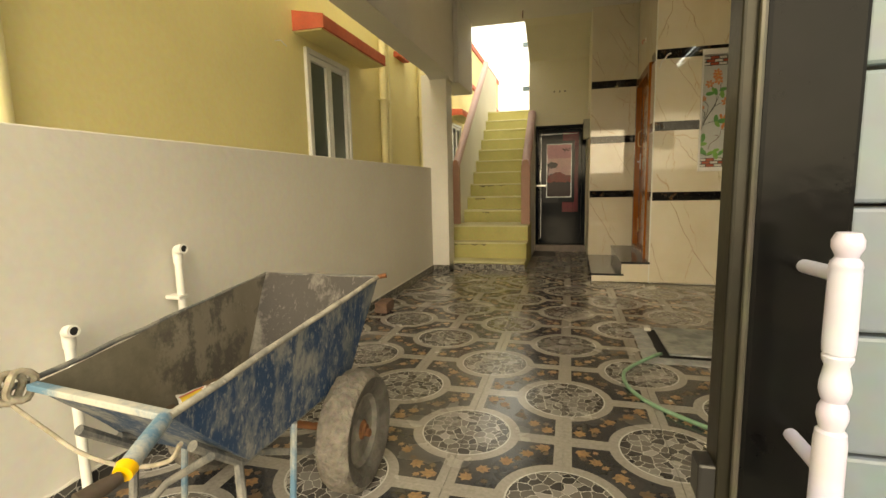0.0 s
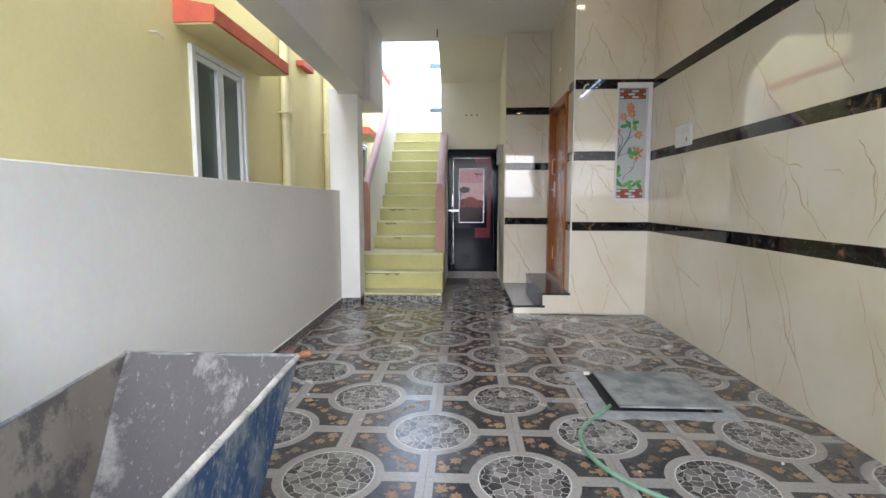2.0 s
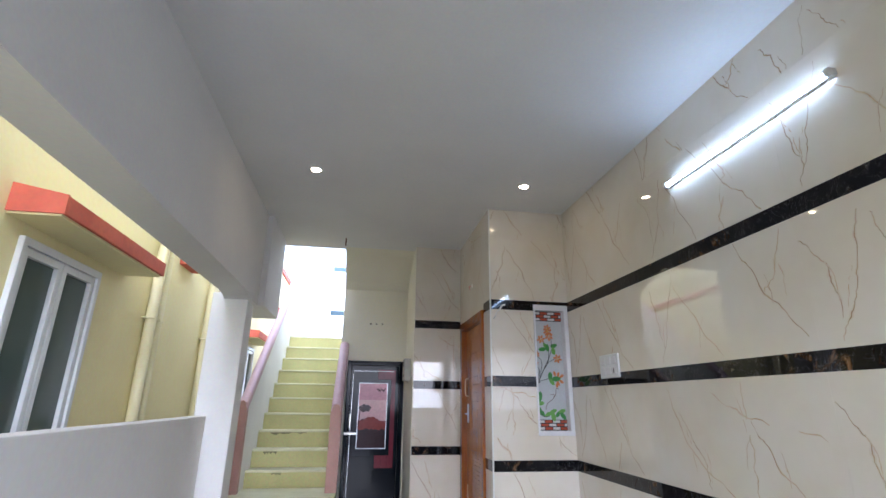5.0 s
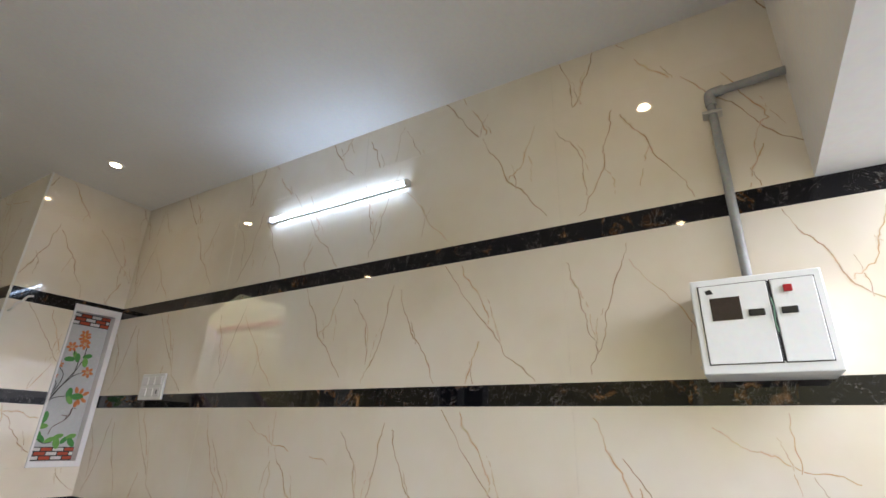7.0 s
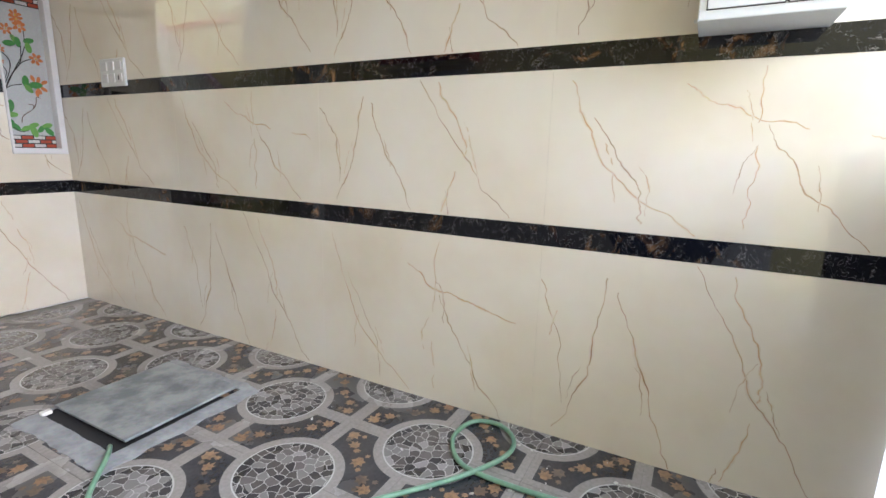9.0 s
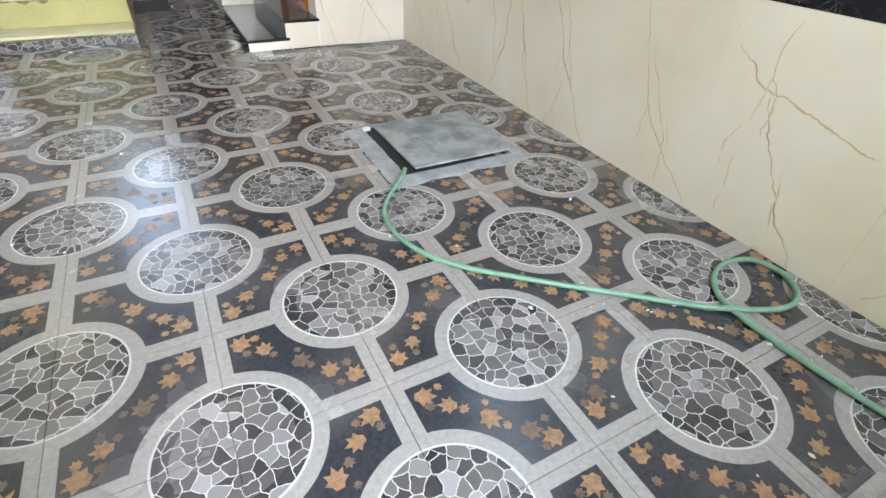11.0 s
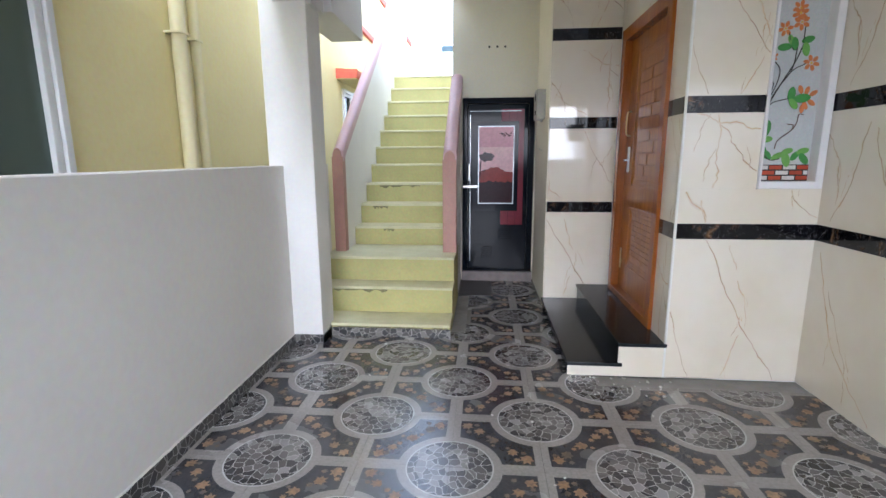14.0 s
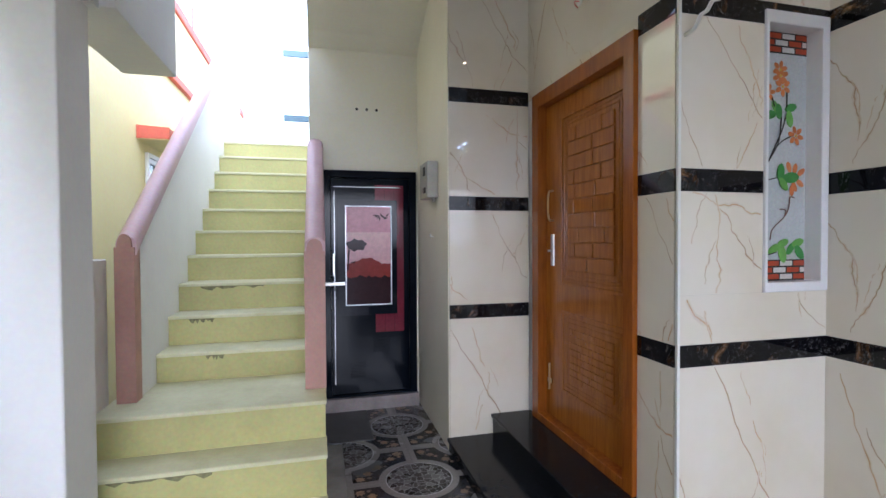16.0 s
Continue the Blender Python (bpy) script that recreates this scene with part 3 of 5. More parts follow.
def vein(bm, w, h, rng, nodes, width, slot, layer):
    """A jagged, broken vein through its turning points, with a soft halo where it swells; every vein has a layer of its own."""
    line = spline([(x, 0, z) for x, z in nodes], 24)
    seed = rng.uniform(0, 90)
    sway = min(1.0, (line[-1] - line[0]).length / 0.45)
    y = -0.0003 - 0.00005 * layer
    prev = halo = None
    for i, p in enumerate(line):
        t = i / (len(line) - 1)
        q = line[min(i + 1, len(line) - 1)] - line[max(i - 1, 0)]
        d = Vector((q.z, 0, -q.x)).normalized()
        p = p + sway * d * (0.022 * noise.noise(Vector((seed, i * 0.10, 0))) + 0.010 * noise.noise(Vector((seed, i * 0.33, 4))) + 0.004 * noise.noise(Vector((seed, i * 1.1, 8))))
        swell = noise.noise(Vector((seed, 7.0, i * 0.14)))
        wd = width * (0.45 + 0.55 * math.sin(math.pi * (0.08 + 0.86 * t))) * (1 + 0.9 * swell)
        if not (0.003 < p.x < w - 0.003 and 0.003 < p.z < h - 0.003) or (slot == 2 and swell < -0.42):
            prev = halo = None
            continue
        k = 2.6 + 2.2 * max(swell, 0)
        pair = (bm.verts.new(p + d * wd / 2 + Vector((0, y, 0))), bm.verts.new(p - d * wd / 2 + Vector((0, y, 0))))
        wide = (bm.verts.new(p + d * wd * k / 2 + Vector((0, y + 0.00002, 0))), bm.verts.new(p - d * wd * k / 2 + Vector((0, y + 0.00002, 0))))
        if prev:
            bm.faces.new((prev[0], prev[1], pair[1], pair[0])).material_index = slot
            bm.faces.new((halo[0], halo[1], wide[1], wide[0])).material_index = 3
        prev, halo = pair, wide


def tile_mesh(w, h, seed, design):
    """A polished slab with one of the prints, clipped to its width."""
    rng = random.Random(seed)
    b = box(0.0003, 0, 0.0003, w - 0.0003, 0.010, h - 0.0003)
    shift = rng.uniform(0.1, 0.5) if w < 0.9 else 0.0
    full = max(h, 0.6)
    drop = rng.uniform(0, full - h)
    layer = 0
    for kind, *nodes in SLABS[design]:
        nodes = [((x - shift) * 1.2 + rng.uniform(-0.015, 0.015), z * full - drop) for x, z in nodes]
        if max(x for x, z in nodes) < 0.02 or min(x for x, z in nodes) > w:
            continue
        layer += 1
        vein(b, w, h, rng, nodes, rng.uniform(0.0030, 0.0048) if kind == 1 else rng.uniform(0.0030, 0.0050), kind, layer)
        # a thin side strand from the middle of the vein
        x, z = nodes[1]
        side = rng.choice((-1, 1))
        x, z = x + rng.uniform(-0.02, 0.02), z + rng.uniform(0.02, 0.10)
        layer += 1
        vein(b, w, h, rng, [(x, z), (x + side * rng.uniform(0.015, 0.04), z - 0.07), (x + side * rng.uniform(0.02, 0.07), z - rng.uniform(0.12, 0.22))], rng.uniform(0.0016, 0.0030), rng.choice((1, 2)), layer)
    me = bpy.data.meshes.new("marble_tile")
    b.to_mesh(me)
    b.free()
    for mat in (M_marble, M_vein, M_vein2, M_halo):
        me.materials.append(mat)
    return me


def band_mesh(w, h):
    me = finish(box(0.0005, -0.001, 0, w - 0.0005, 0.010, h), "band_tile", M_band)
    return me


LEFTWARD = Matrix.Rotation(radians(-90), 4, "Z")


def clad(parent, width, height, origin, turn, seed, band=False, design=None):
    ob = new("band_tile" if band else "marble_tile", band_mesh(width, height) if band else tile_mesh(width, height, seed, seed % 3 if design is None else design))
    ob.parent = parent
    ob.matrix_basis = Matrix.Translation(origin) @ turn
    return ob


ROWS = ((0.0, 0.838), (0.925, 1.525), (1.613, 2.205), (2.295, 2.895), (2.895, ZC))
BANDS = ((0.838, 0.925), (1.525, 1.613), (2.205, 2.295))
cuts = (1.355, 0.04, -1.13, -2.32, YF)
PRINTS = ((2, 0), (0, 2), (0, 1), (1, 0), (0, 1))
for r, (z0, z1) in enumerate(ROWS):
    for c, (ya, yb) in enumerate(zip(cuts, cuts[1:])):
        clad(wall_r, ya - yb, z1 - z0, (XR, ya, z0), LEFTWARD, 100 + (1 if r in (1, 2) else r * 7) + 20 * (c % 2), False, PRINTS[r][c % 2])
for z0, z1 in BANDS:
    for ya, yb in zip(cuts, cuts[1:]):
        clad(wall_r, ya - yb, z1 - z0, (XR, ya, z0), LEFTWARD, 0, True)
IDENT = Matrix()
for r, (z0, z1) in enumerate(ROWS):
    if r in (0, 3, 4):
        clad(wall_c, XR - 1.212, z1 - z0, (1.212, YC, z0), IDENT, 300 + r)
    clad(pier, 1.20 - 0.662, z1 - z0, (0.662, 2.69, z0), IDENT, 330 + r)
    if r < 3:
        clad(wall_d, 1.58 - YC - 0.012, z1 - z0, (1.202, 1.58, z0), LEFTWARD, 350 + r)
clad(wall_d, 2.70 - 1.357, 2.895 - 2.295, (1.202, 2.70, 2.295), LEFTWARD, 361)
clad(wall_d, 2.70 - 1.357, ZC - 2.895, (1.202, 2.70, 2.895), LEFTWARD, 362)
clad(wall_d, 2.70 - 1.58, 0.055, (1.202, 2.70, 2.24), LEFTWARD, 363)
clad(wall_c, XR - 1.212, niche_z0 - 0.925, (1.212, YC, 0.925), IDENT, 310)
clad(wall_c, niche_x0 - 1.212, 1.525 - niche_z0, (1.212, YC, niche_z0), IDENT, 311)
clad(wall_c, niche_x0 - 1.212, 2.205 - 1.613, (1.212, YC, 1.613), IDENT, 312)
for i, (z0, z1) in enumerate(BANDS):
    clad(wall_c, (XR if i == 0 else niche_x0) - 1.212, z1 - z0, (1.212, YC, z0), IDENT, 0, True)
    if i == 2:
        clad(wall_c, XR - niche_x0, z1 - niche_z1 - 0.002, (niche_x0, YC, niche_z1 + 0.002), IDENT, 0, True)
    clad(pier, 1.20 - 0.662, z1 - z0, (0.662, 2.69, z0), IDENT, 0, True)
    clad(wall_d, 1.58 - YC - 0.012, z1 - z0, (1.202, 1.58, z0), LEFTWARD, 0, True)


# ---- staircase ----
NOSE = [(1.89, 0.095), (2.165, 0.302), (2.37, 0.500)] + [(2.93 + 0.2435 * k, 0.672 + 0.187 * k) for k in range(10)]
stairs = empty("staircase", pose(-0.6, 1.9, 0))
inv = stairs.matrix_basis.inverted()


def sub(name, bm, mat, parent, label="", smooth=False):
    """A part whose mesh is given in the world's metres."""
    ob = part(name, bm, mat, parent, label, smooth)
    ob.matrix_parent_inverse = Matrix.Translation(-parent.matrix_basis.translation) if parent.type == "EMPTY" else Matrix()
    return ob


for i, (y, z) in enumerate(NOSE):
    y2 = NOSE[i + 1][0] if i + 1 < len(NOSE) else 6.2
    x0, x1 = (-1.195, -0.108) if i < 3 else (-1.07, -0.20)
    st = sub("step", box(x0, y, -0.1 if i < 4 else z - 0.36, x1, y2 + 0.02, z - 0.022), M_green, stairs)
    # separate tread slab carries the painted top light and the worn dust
    sub("tread", box(x0, y - 0.012, z - 0.022, x1 + (0.006 if i < 3 else 0), y2 + 0.02, z, 0.006), M_tread, st, "dusty worn tread, coloured paler for light from above")
sub("skirting", box(-0.985, 1.872, -0.005, -0.10, 1.889, 0.062, 0.002), M_skirt, stairs, "dark mosaic tile strip")
slope = 0.747
side = prism([(1.905, -0.1), (3.66, -0.1), (3.66, 1.2), (2.97, 0.60), (2.39, 0.45), (2.39, 0.26), (2.18, 0.26), (2.18, 0.06), (1.905, 0.06)], "x", -0.19, -0.115)
sub("side_wall", side, M_white, stairs, "white painted flank wall under the flight")


def rail_z(y):
    return 1.345 + slope * (y - 2.66)


lw = prism([(2.62, -0.1), (6.2, -0.1), (6.2, rail_z(5.14) - 0.03), (5.14, rail_z(5.14) - 0.03), (2.66, 1.31)], "x", -1.145, -1.07)
sub("parapet", lw, M_white, stairs, "white painted stair parapet wall")
rw = prism([(2.66, 0.4), (3.66, 0.9), (3.66, rail_z(3.66) - 0.06), (2.66, 1.28)], "x", -0.19, -0.12)
sub("parapet", rw, M_white, stairs)


def coping(xc, y0, y1, w, lift):
    b = bmesh.new()
    arc = [(w / 2 * math.cos(a), 0.028 + 0.045 * math.sin(a)) for a in np.linspace(0, math.pi, 9)]
    prof = [(-w / 2, -0.03), (w / 2, -0.03)] + arc
    ends = []
    for y in (y0, y1):
        ends.append([b.verts.new((xc + px, y, rail_z(y) + lift + pz)) for px, pz in prof])
    b.faces.new(ends[0])
    b.faces.new(ends[1][::-1])
    for k in range(len(prof)):
        j = (k + 1) % len(prof)
        b.faces.new((ends[0][k], ends[1][k], ends[1][j], ends[0][j]))
    return b


sub("handrail", coping(-1.103, 2.60, 5.14, 0.095, 0.0), M_pink, stairs, "rounded mauve painted coping", True)
sub("handrail", coping(-0.155, 2.62, 3.65, 0.115, -0.03), M_pink, stairs, "rounded mauve painted coping", True)
for xa, xb, zt in ((-1.152, -1.060, 1.34), (-0.215, -0.10, 1.31)):
    xc, w = (xa + xb) / 2, (xb - xa)
    prof = [(xa, 0.486), (xb, 0.486), (xb, zt - 0.03), (xb - 0.012, zt - 0.03)] + [(xc + (w / 2 - 0.014) * math.cos(a), zt - 0.01 + 0.05 * math.sin(a)) for a in np.linspace(0.1, math.pi - 0.1, 9)] + [(xa + 0.012, zt - 0.03), (xa, zt - 0.03)]
    sub("newel", prism(prof, "y", 2.58, 2.665), M_newel, stairs, "brown-pink painted newel post")
rng = random.Random(17)
for step_i, xs in ((5, (-0.93, -0.52)), (4, (-0.95, -0.80)), (3, (-0.80, -0.70)), (0, (-1.02, -0.30)), (1, (-1.05, -0.62)), (0, (-0.24, -0.12))):
    y, z = NOSE[step_i]
    pts = [(xs[0] + (xs[1] - xs[0]) * k / 12, z - 0.026 - 0.030 * rng.random() ** 2) for k in range(13)]
    sub("scuff", prism(pts + [(a, z - 0.0235) for a, _ in pts[::-1]], "y", y - 0.001, y + 0.001), M_scuff, stairs, "dark rubbed scuff mark")
tagged(stairs, "lime-yellow painted concrete stairs with mauve copings, scuffed treads", "stairs")
structure(part("wall_stair", box(-0.199, 3.85, -0.12, -0.02, 7.0, 4.05), M_white), "white painted wall beside the upper stairs", "wall")
for z in (3.06, 3.97):
    tagged(part("blue_rail", box(-0.60, 6.90, z - 0.045, -0.15, 6.94, z + 0.045, 0.006), M_bluebar), "blue painted flat bar at the stair head", "rail", group="bars at the stair head")

# ---- granite steps at the door ----
for n, (x0, x1, z) in enumerate(((0.640, 0.965, 0.085), (0.935, 1.215, 0.212))):
    st = empty("door_step", pose((x0 + x1) / 2, 2.0, 0))
    sub("slab", box(x0, 1.328, z - 0.022, x1, 2.69, z, 0.004), M_granite, st, "polished black granite slab")
    base = bmesh.new()
    box(x0 + 0.012, 1.348, -0.01, x1 - (0.004 if n else 0.035), 2.688, z - 0.022, bm=base)
    sub("base", base, M_granite, st)
    sub("riser", box(x0 + 0.006, 1.338, 0.0, x1 if n else 0.9405, 1.347, z - 0.022), M_marble, st, "cream marble front")
    tagged(st, "black granite step in front of the wooden door", "step", group="steps at the wooden door")

# ---- black steel door under the stairs ----
bd = empty("metal_door", pose(0.265, 3.645, 0.12))
fr = ring("y", 3.60, 3.655, (-0.095, 0.10, 0.632, 1.885), (-0.045, 0.118, 0.575, 1.83))
sub("door_frame", fr, M_black, bd)
sub("threshold", box(-0.10, 3.56, -0.01, 0.64, 3.655, 0.10, 0.004), surface("grey_sill_stone", (0.30, 0.26, 0.25), (0.22, 0.19, 0.19), 9, (0.6, 0.8), 0.2, 60), bd, "grey stone threshold")
leaf = sub("door_leaf", box(-0.043, 3.622, 0.12, 0.573, 3.645, 1.828, 0.003), M_black, bd)
M_dred = flat("dark_red_print", (0.17, 0.022, 0.038), 0.12, 0.15)
M_dpink = flat("pink_sky_print", (0.62, 0.30, 0.36), 0.12, 0.15)
M_dpink2 = flat("pale_pink_sky_print", (0.72, 0.44, 0.47), 0.12, 0.15)
M_dmount = flat("dark_red_mountain_print", (0.26, 0.035, 0.03), 0.12, 0.15)
M_dnight = flat("black_land_print", (0.03, 0.010, 0.014), 0.12, 0.15)
M_dgrey = flat("grey_panel_print", (0.012, 0.013, 0.020), 0.12, 0.15)
red = bmesh.new()
for k in range(3):
    box(0.30 + 0.077 * k, 3.6195, 0.60, 0.375 + 0.077 * k, 3.6215, 1.775, bm=red)
sub("red_panel", red, M_dred, bd, "dark red ribbed panel print")
gp = bmesh.new()
box(0.01, 3.617, 0.74, 0.27, 3.6195, 1.66, bm=gp)
box(0.25, 3.617, 0.745, 0.475, 3.6195, 1.655, bm=gp)
sub("panel", box(0.245, 3.6165, 0.745, 0.475, 3.6192, 1.65), M_black, bd)
sub("panel", gp, M_dgrey, bd)
sub("picture", box(0.075, 3.6130, 0.83, 0.422, 3.6160, 1.60), M_dpink, bd, "pink sunset picture print")
sub("picture_sky", box(0.075, 3.6122, 1.15, 0.422, 3.6130, 1.40), M_dpink2, bd)
rng = random.Random(5)
hill = [(0.075, 1.12)] + [(0.075 + 0.347 * k / 14, 1.15 + 0.05 * math.exp(-((k - 6.5) / 3.0) ** 2) + rng.uniform(-0.008, 0.008)) for k in range(15)] + [(0.422, 1.12), (0.422, 0.83), (0.075, 0.83)]
sub("hills", prism(hill, "y", 3.6112, 3.6122), M_dmount, bd)
low = [(0.075, 0.83)] + [(0.075 + 0.347 * k / 14, 1.05 + rng.uniform(-0.012, 0.012)) for k in range(15)] + [(0.422, 0.83)]
sub("land", prism(low, "y", 3.6102, 3.6112), M_dnight, bd)
tr = bmesh.new()
prism([(0.078, 1.10), (0.088, 1.10), (0.10, 1.26), (0.088, 1.27)], "y", 3.6092, 3.6102, tr)
prism([(0.076 + 0.075 + 0.078 * math.cos(a) * (1 + 0.12 * math.sin(5 * a)), 1.30 + 0.045 * math.sin(a) * (1 + 0.2 * math.cos(7 * a))) for a in np.linspace(0, math.tau, 22)[:-1]], "y", 3.6092, 3.6102, tr)
prism([(0.10, 1.16), (0.145, 1.175), (0.135, 1.155)], "y", 3.6092, 3.6102, tr)
for k in range(9):
    x, z, a = 0.30 + 0.012 * k, 1.535 - 0.008 * (k % 4), 0.5 * k
    prism([(x + 0.022 * math.cos(a), z + 0.022 * math.sin(a)), (x + 0.006 * math.cos(a + 1.6), z + 0.006 * math.sin(a + 1.6)), (x - 0.022 * math.cos(a), z - 0.022 * math.sin(a)), (x - 0.006 * math.cos(a + 1.6), z - 0.006 * math.sin(a + 1.6))], "y", 3.6092, 3.6102, tr)
sub("tree", tr, M_dnight, bd)
sf = ring("y", 3.609, 3.616, (0.065, 0.82, 0.432, 1.61), (0.074, 0.829, 0.423, 1.601))
sub("picture_frame", sf, M_silver, bd, "thin silver strip frame")
sub("strip", box(-0.020, 3.618, 0.20, -0.014, 3.622, 1.72), M_silver, bd)
sub("strip", box(-0.02, 3.618, 1.755, 0.50, 3.622, 1.760), M_silver, bd)
la = box(-0.09, 3.585, 0.985, 0.06, 3.603, 1.012, 0.003)
tube([(-0.02, 3.595, 0.97), (-0.02, 3.580, 0.95)], 0.006, 8, la)
box(-0.035, 3.59, 1.06, -0.015, 3.62, 1.23, 0.004, bm=la)
sub("latch", la, M_chrome, bd, "steel slide latch")
lou = bmesh.new()
for z0 in (0.24, 0.44):
    for k in range(6):
        box(0.10 if z0 < 0.3 else 0.28, 3.617, z0 + 0.022 * k, 0.22 if z0 < 0.3 else 0.42, 3.623, z0 + 0.022 * k + 0.012, 0.002, bm=lou)
sub("louvre", lou, M_black, bd)
tagged(bd, "closed glossy black steel door with a pink sunset picture", "door")

for x in (0.167, 0.245, 0.323):
    tagged(part("wall_hole", lathe([(0.011, 0), (0.011, 0.004)], pose(x, 3.652, 2.377, 90), 12), M_dark), "small dark round conduit hole in the cream wall", "hole", group="row of three holes")

mb = empty("meter_box", pose(0.655, 3.07, 1.62))
sub("case", box(0.578, 2.95, 1.625, 0.657, 3.19, 1.875, 0.008), M_boxgrey, mb)
sub("switch", box(0.570, 3.00, 1.66, 0.58, 3.06, 1.70, 0.003), M_plastic, mb)
sub("switch", box(0.570, 3.02, 1.78, 0.58, 3.06, 1.84, 0.003), M_plastic, mb)
sub("spout", tube([(0.625, 2.97, 1.63), (0.625, 2.97, 1.60)], 0.009, 10), M_boxgrey, mb)
tagged(mb, "small grey electric switch box on the cream wall", "switch box")
tagged(part("wall_hook", tube([(0.658, 3.1, 1.36), (0.635, 3.1, 1.36), (0.628, 3.1, 1.375), (0.628, 3.06, 1.375)], 0.004, 8), M_chrome), "small bent wire hook in the cream wall", "hook")

# ---- carved wooden door ----
wd = empty("wooden_door", pose(1.2, 2.085, 0.212))
fb = ring("x", 1.178, 1.262, (1.578, 0.212, 2.592, 2.238), (1.652, 0.262, 2.505, 2.150))
sub("door_frame", fb, M_woodframe, wd)
sub("door_leaf", box(1.234, 1.654, 0.264, 1.268, 2.503, 2.148, 0.003), M_wood, wd)


def carved_panel(y0, y1, z0, z1, rows, cols, seed):
    rg = random.Random(seed)
    b = bmesh.new()
    for d, px, wdt in ((0.0, 1.226, 0.018), (0.03, 1.229, 0.012), (0.055, 1.2305, 0.008)):
        ya, yb, za, zb = y0 + d, y1 - d, z0 + d, z1 - d
        for a in ((ya, za, ya + wdt, zb), (yb - wdt, za, yb, zb), (ya + wdt, za, yb - wdt, za + wdt), (ya + wdt, zb - wdt, yb - wdt, zb)):
            box(px, a[0], a[1], 1.236, a[2], a[3], 0.003, bm=b)
    ya, yb, za, zb = y0 + 0.085, y1 - 0.085, z0 + 0.085, z1 - 0.085
    hz = (zb - za) / rows
    for r in range(rows):
        y = ya - (rg.random() * 0.5) * (yb - ya) / cols
        while y < yb - 0.01:
            w = (yb - ya) / cols * rg.uniform(0.75, 1.25)
            a, c = max(y, ya), min(y + w, yb)
            if c - a > 0.015:
                box(1.2235 + rg.uniform(0, 0.004), a + 0.003, za + r * hz + 0.0032, 1.236, c - 0.003, za + (r + 1) * hz - 0.0032, 0.003, bm=b)
            y += w
    for k in range(26):
        z = z0 + 0.045 + (z1 - z0 - 0.09) * k / 25
        box(1.227, y0 + 0.020, z - 0.006, 1.236, y0 + 0.028, z + 0.004, bm=b)
    return b


sub("carved_panel", carved_panel(1.700, 2.310, 1.075, 2.045, 10, 2, 1), M_wood, wd, "carved brick-pattern panel")
sub("carved_panel", carved_panel(1.700, 2.300, 0.455, 0.925, 8, 4, 2), M_wood, wd, "carved brick-pattern panel")
hb = tube(spline([(1.234, 2.41, 1.45), (1.205, 2.41, 1.46), (1.198, 2.41, 1.54), (1.205, 2.41, 1.62), (1.234, 2.41, 1.63)], 6), 0.006, 10)
sub("handle", hb, M_brass, wd, "brass pull handle", True)
lk = box(1.224, 2.392, 1.18, 1.235, 2.428, 1.37, 0.005)
tube([(1.228, 2.41, 1.27), (1.203, 2.41, 1.27), (1.201, 2.345, 1.27)], 0.007, 10, lk)
sub("lock", lk, M_chrome, wd, "steel lock plate with lever")
lt = tube([(1.228, 2.45, 0.42), (1.228, 2.45, 0.58)], 0.006, 8)
box(1.225, 2.43, 0.46, 1.235, 2.47, 0.49, 0.003, bm=lt)
sub("bolt", lt, M_brass, wd)
tagged(wd, "closed varnished teak door with carved brick-pattern panels", "door")
bell = empty("wire_outlet", pose(1.2, 2.05, 2.58))
sub("plate", lathe([(0.022, 0), (0.022, 0.006), (0.016, 0.008)], pose(1.203, 2.05, 2.58, 0, -90, 0), 16), M_pvc, bell)
sub("wire", tube(spline([(1.2, 2.05, 2.58), (1.17, 2.045, 2.575), (1.16, 2.03, 2.55), (1.17, 2.02, 2.53)], 5), 0.003, 6), flat("red_wire", (0.5, 0.03, 0.03)), bell)
tagged(bell, "white wall outlet with a loose red wire over the wooden door", "outlet")
tagged(part("loose_cable", tube(spline([(1.235, 1.35, 2.12), (1.238, 1.30, 2.13), (1.25, 1.285, 2.17), (1.275, 1.28, 2.19), (1.295, 1.275, 2.225), (1.325, 1.27, 2.235)], 5), 0.0075, 8), M_pvc, None, "", True), "white loose cable end sticking out of the marble corner", "cable")

# ---- niche with painted glass ----
ni = empty("niche", pose((niche_x0 + niche_x1) / 2, 1.36, niche_z0))
fw = 0.040
nf = ring("y", 1.333, 1.43, (niche_x0, niche_z0, niche_x1, niche_z1), (niche_x0 + 0.016, niche_z0 + fw, niche_x1 - fw, niche_z1 - fw - 0.012))
sub("niche_frame", nf, M_white_gloss, ni, "white stone frame")
M_frost = flat("frosted_white_glass", (0.55, 0.57, 0.58), 0.22)
gx0, gx1, gz0, gz1 = niche_x0 + 0.016, niche_x1 - fw, niche_z0 + fw, niche_z1 - fw - 0.012
sub("glass_panel", box(gx0, 1.405, gz0, gx1, 1.43, gz1), M_frost, ni, "frosted glass panel")
M_or, M_gr, M_stem = flat("orange_petal_paint", (0.60, 0.20, 0.06)), flat("green_leaf_paint", (0.06, 0.26, 0.05)), flat("dark_stem_paint", (0.05, 0.045, 0.04))
M_eye, M_gr2 = flat("yellow_eye_paint", (0.62, 0.40, 0.06)), flat("light_green_leaf_paint", (0.16, 0.38, 0.07))
M_bk1, M_bk2, M_bkl = flat("red_brick_paint", (0.42, 0.06, 0.02)), flat("pale_brick_paint", (0.66, 0.64, 0.62)), flat("black_outline_paint", (0.02, 0.02, 0.02))
GW, GH = gx1 - gx0, gz1 - gz0


paint_coats = []


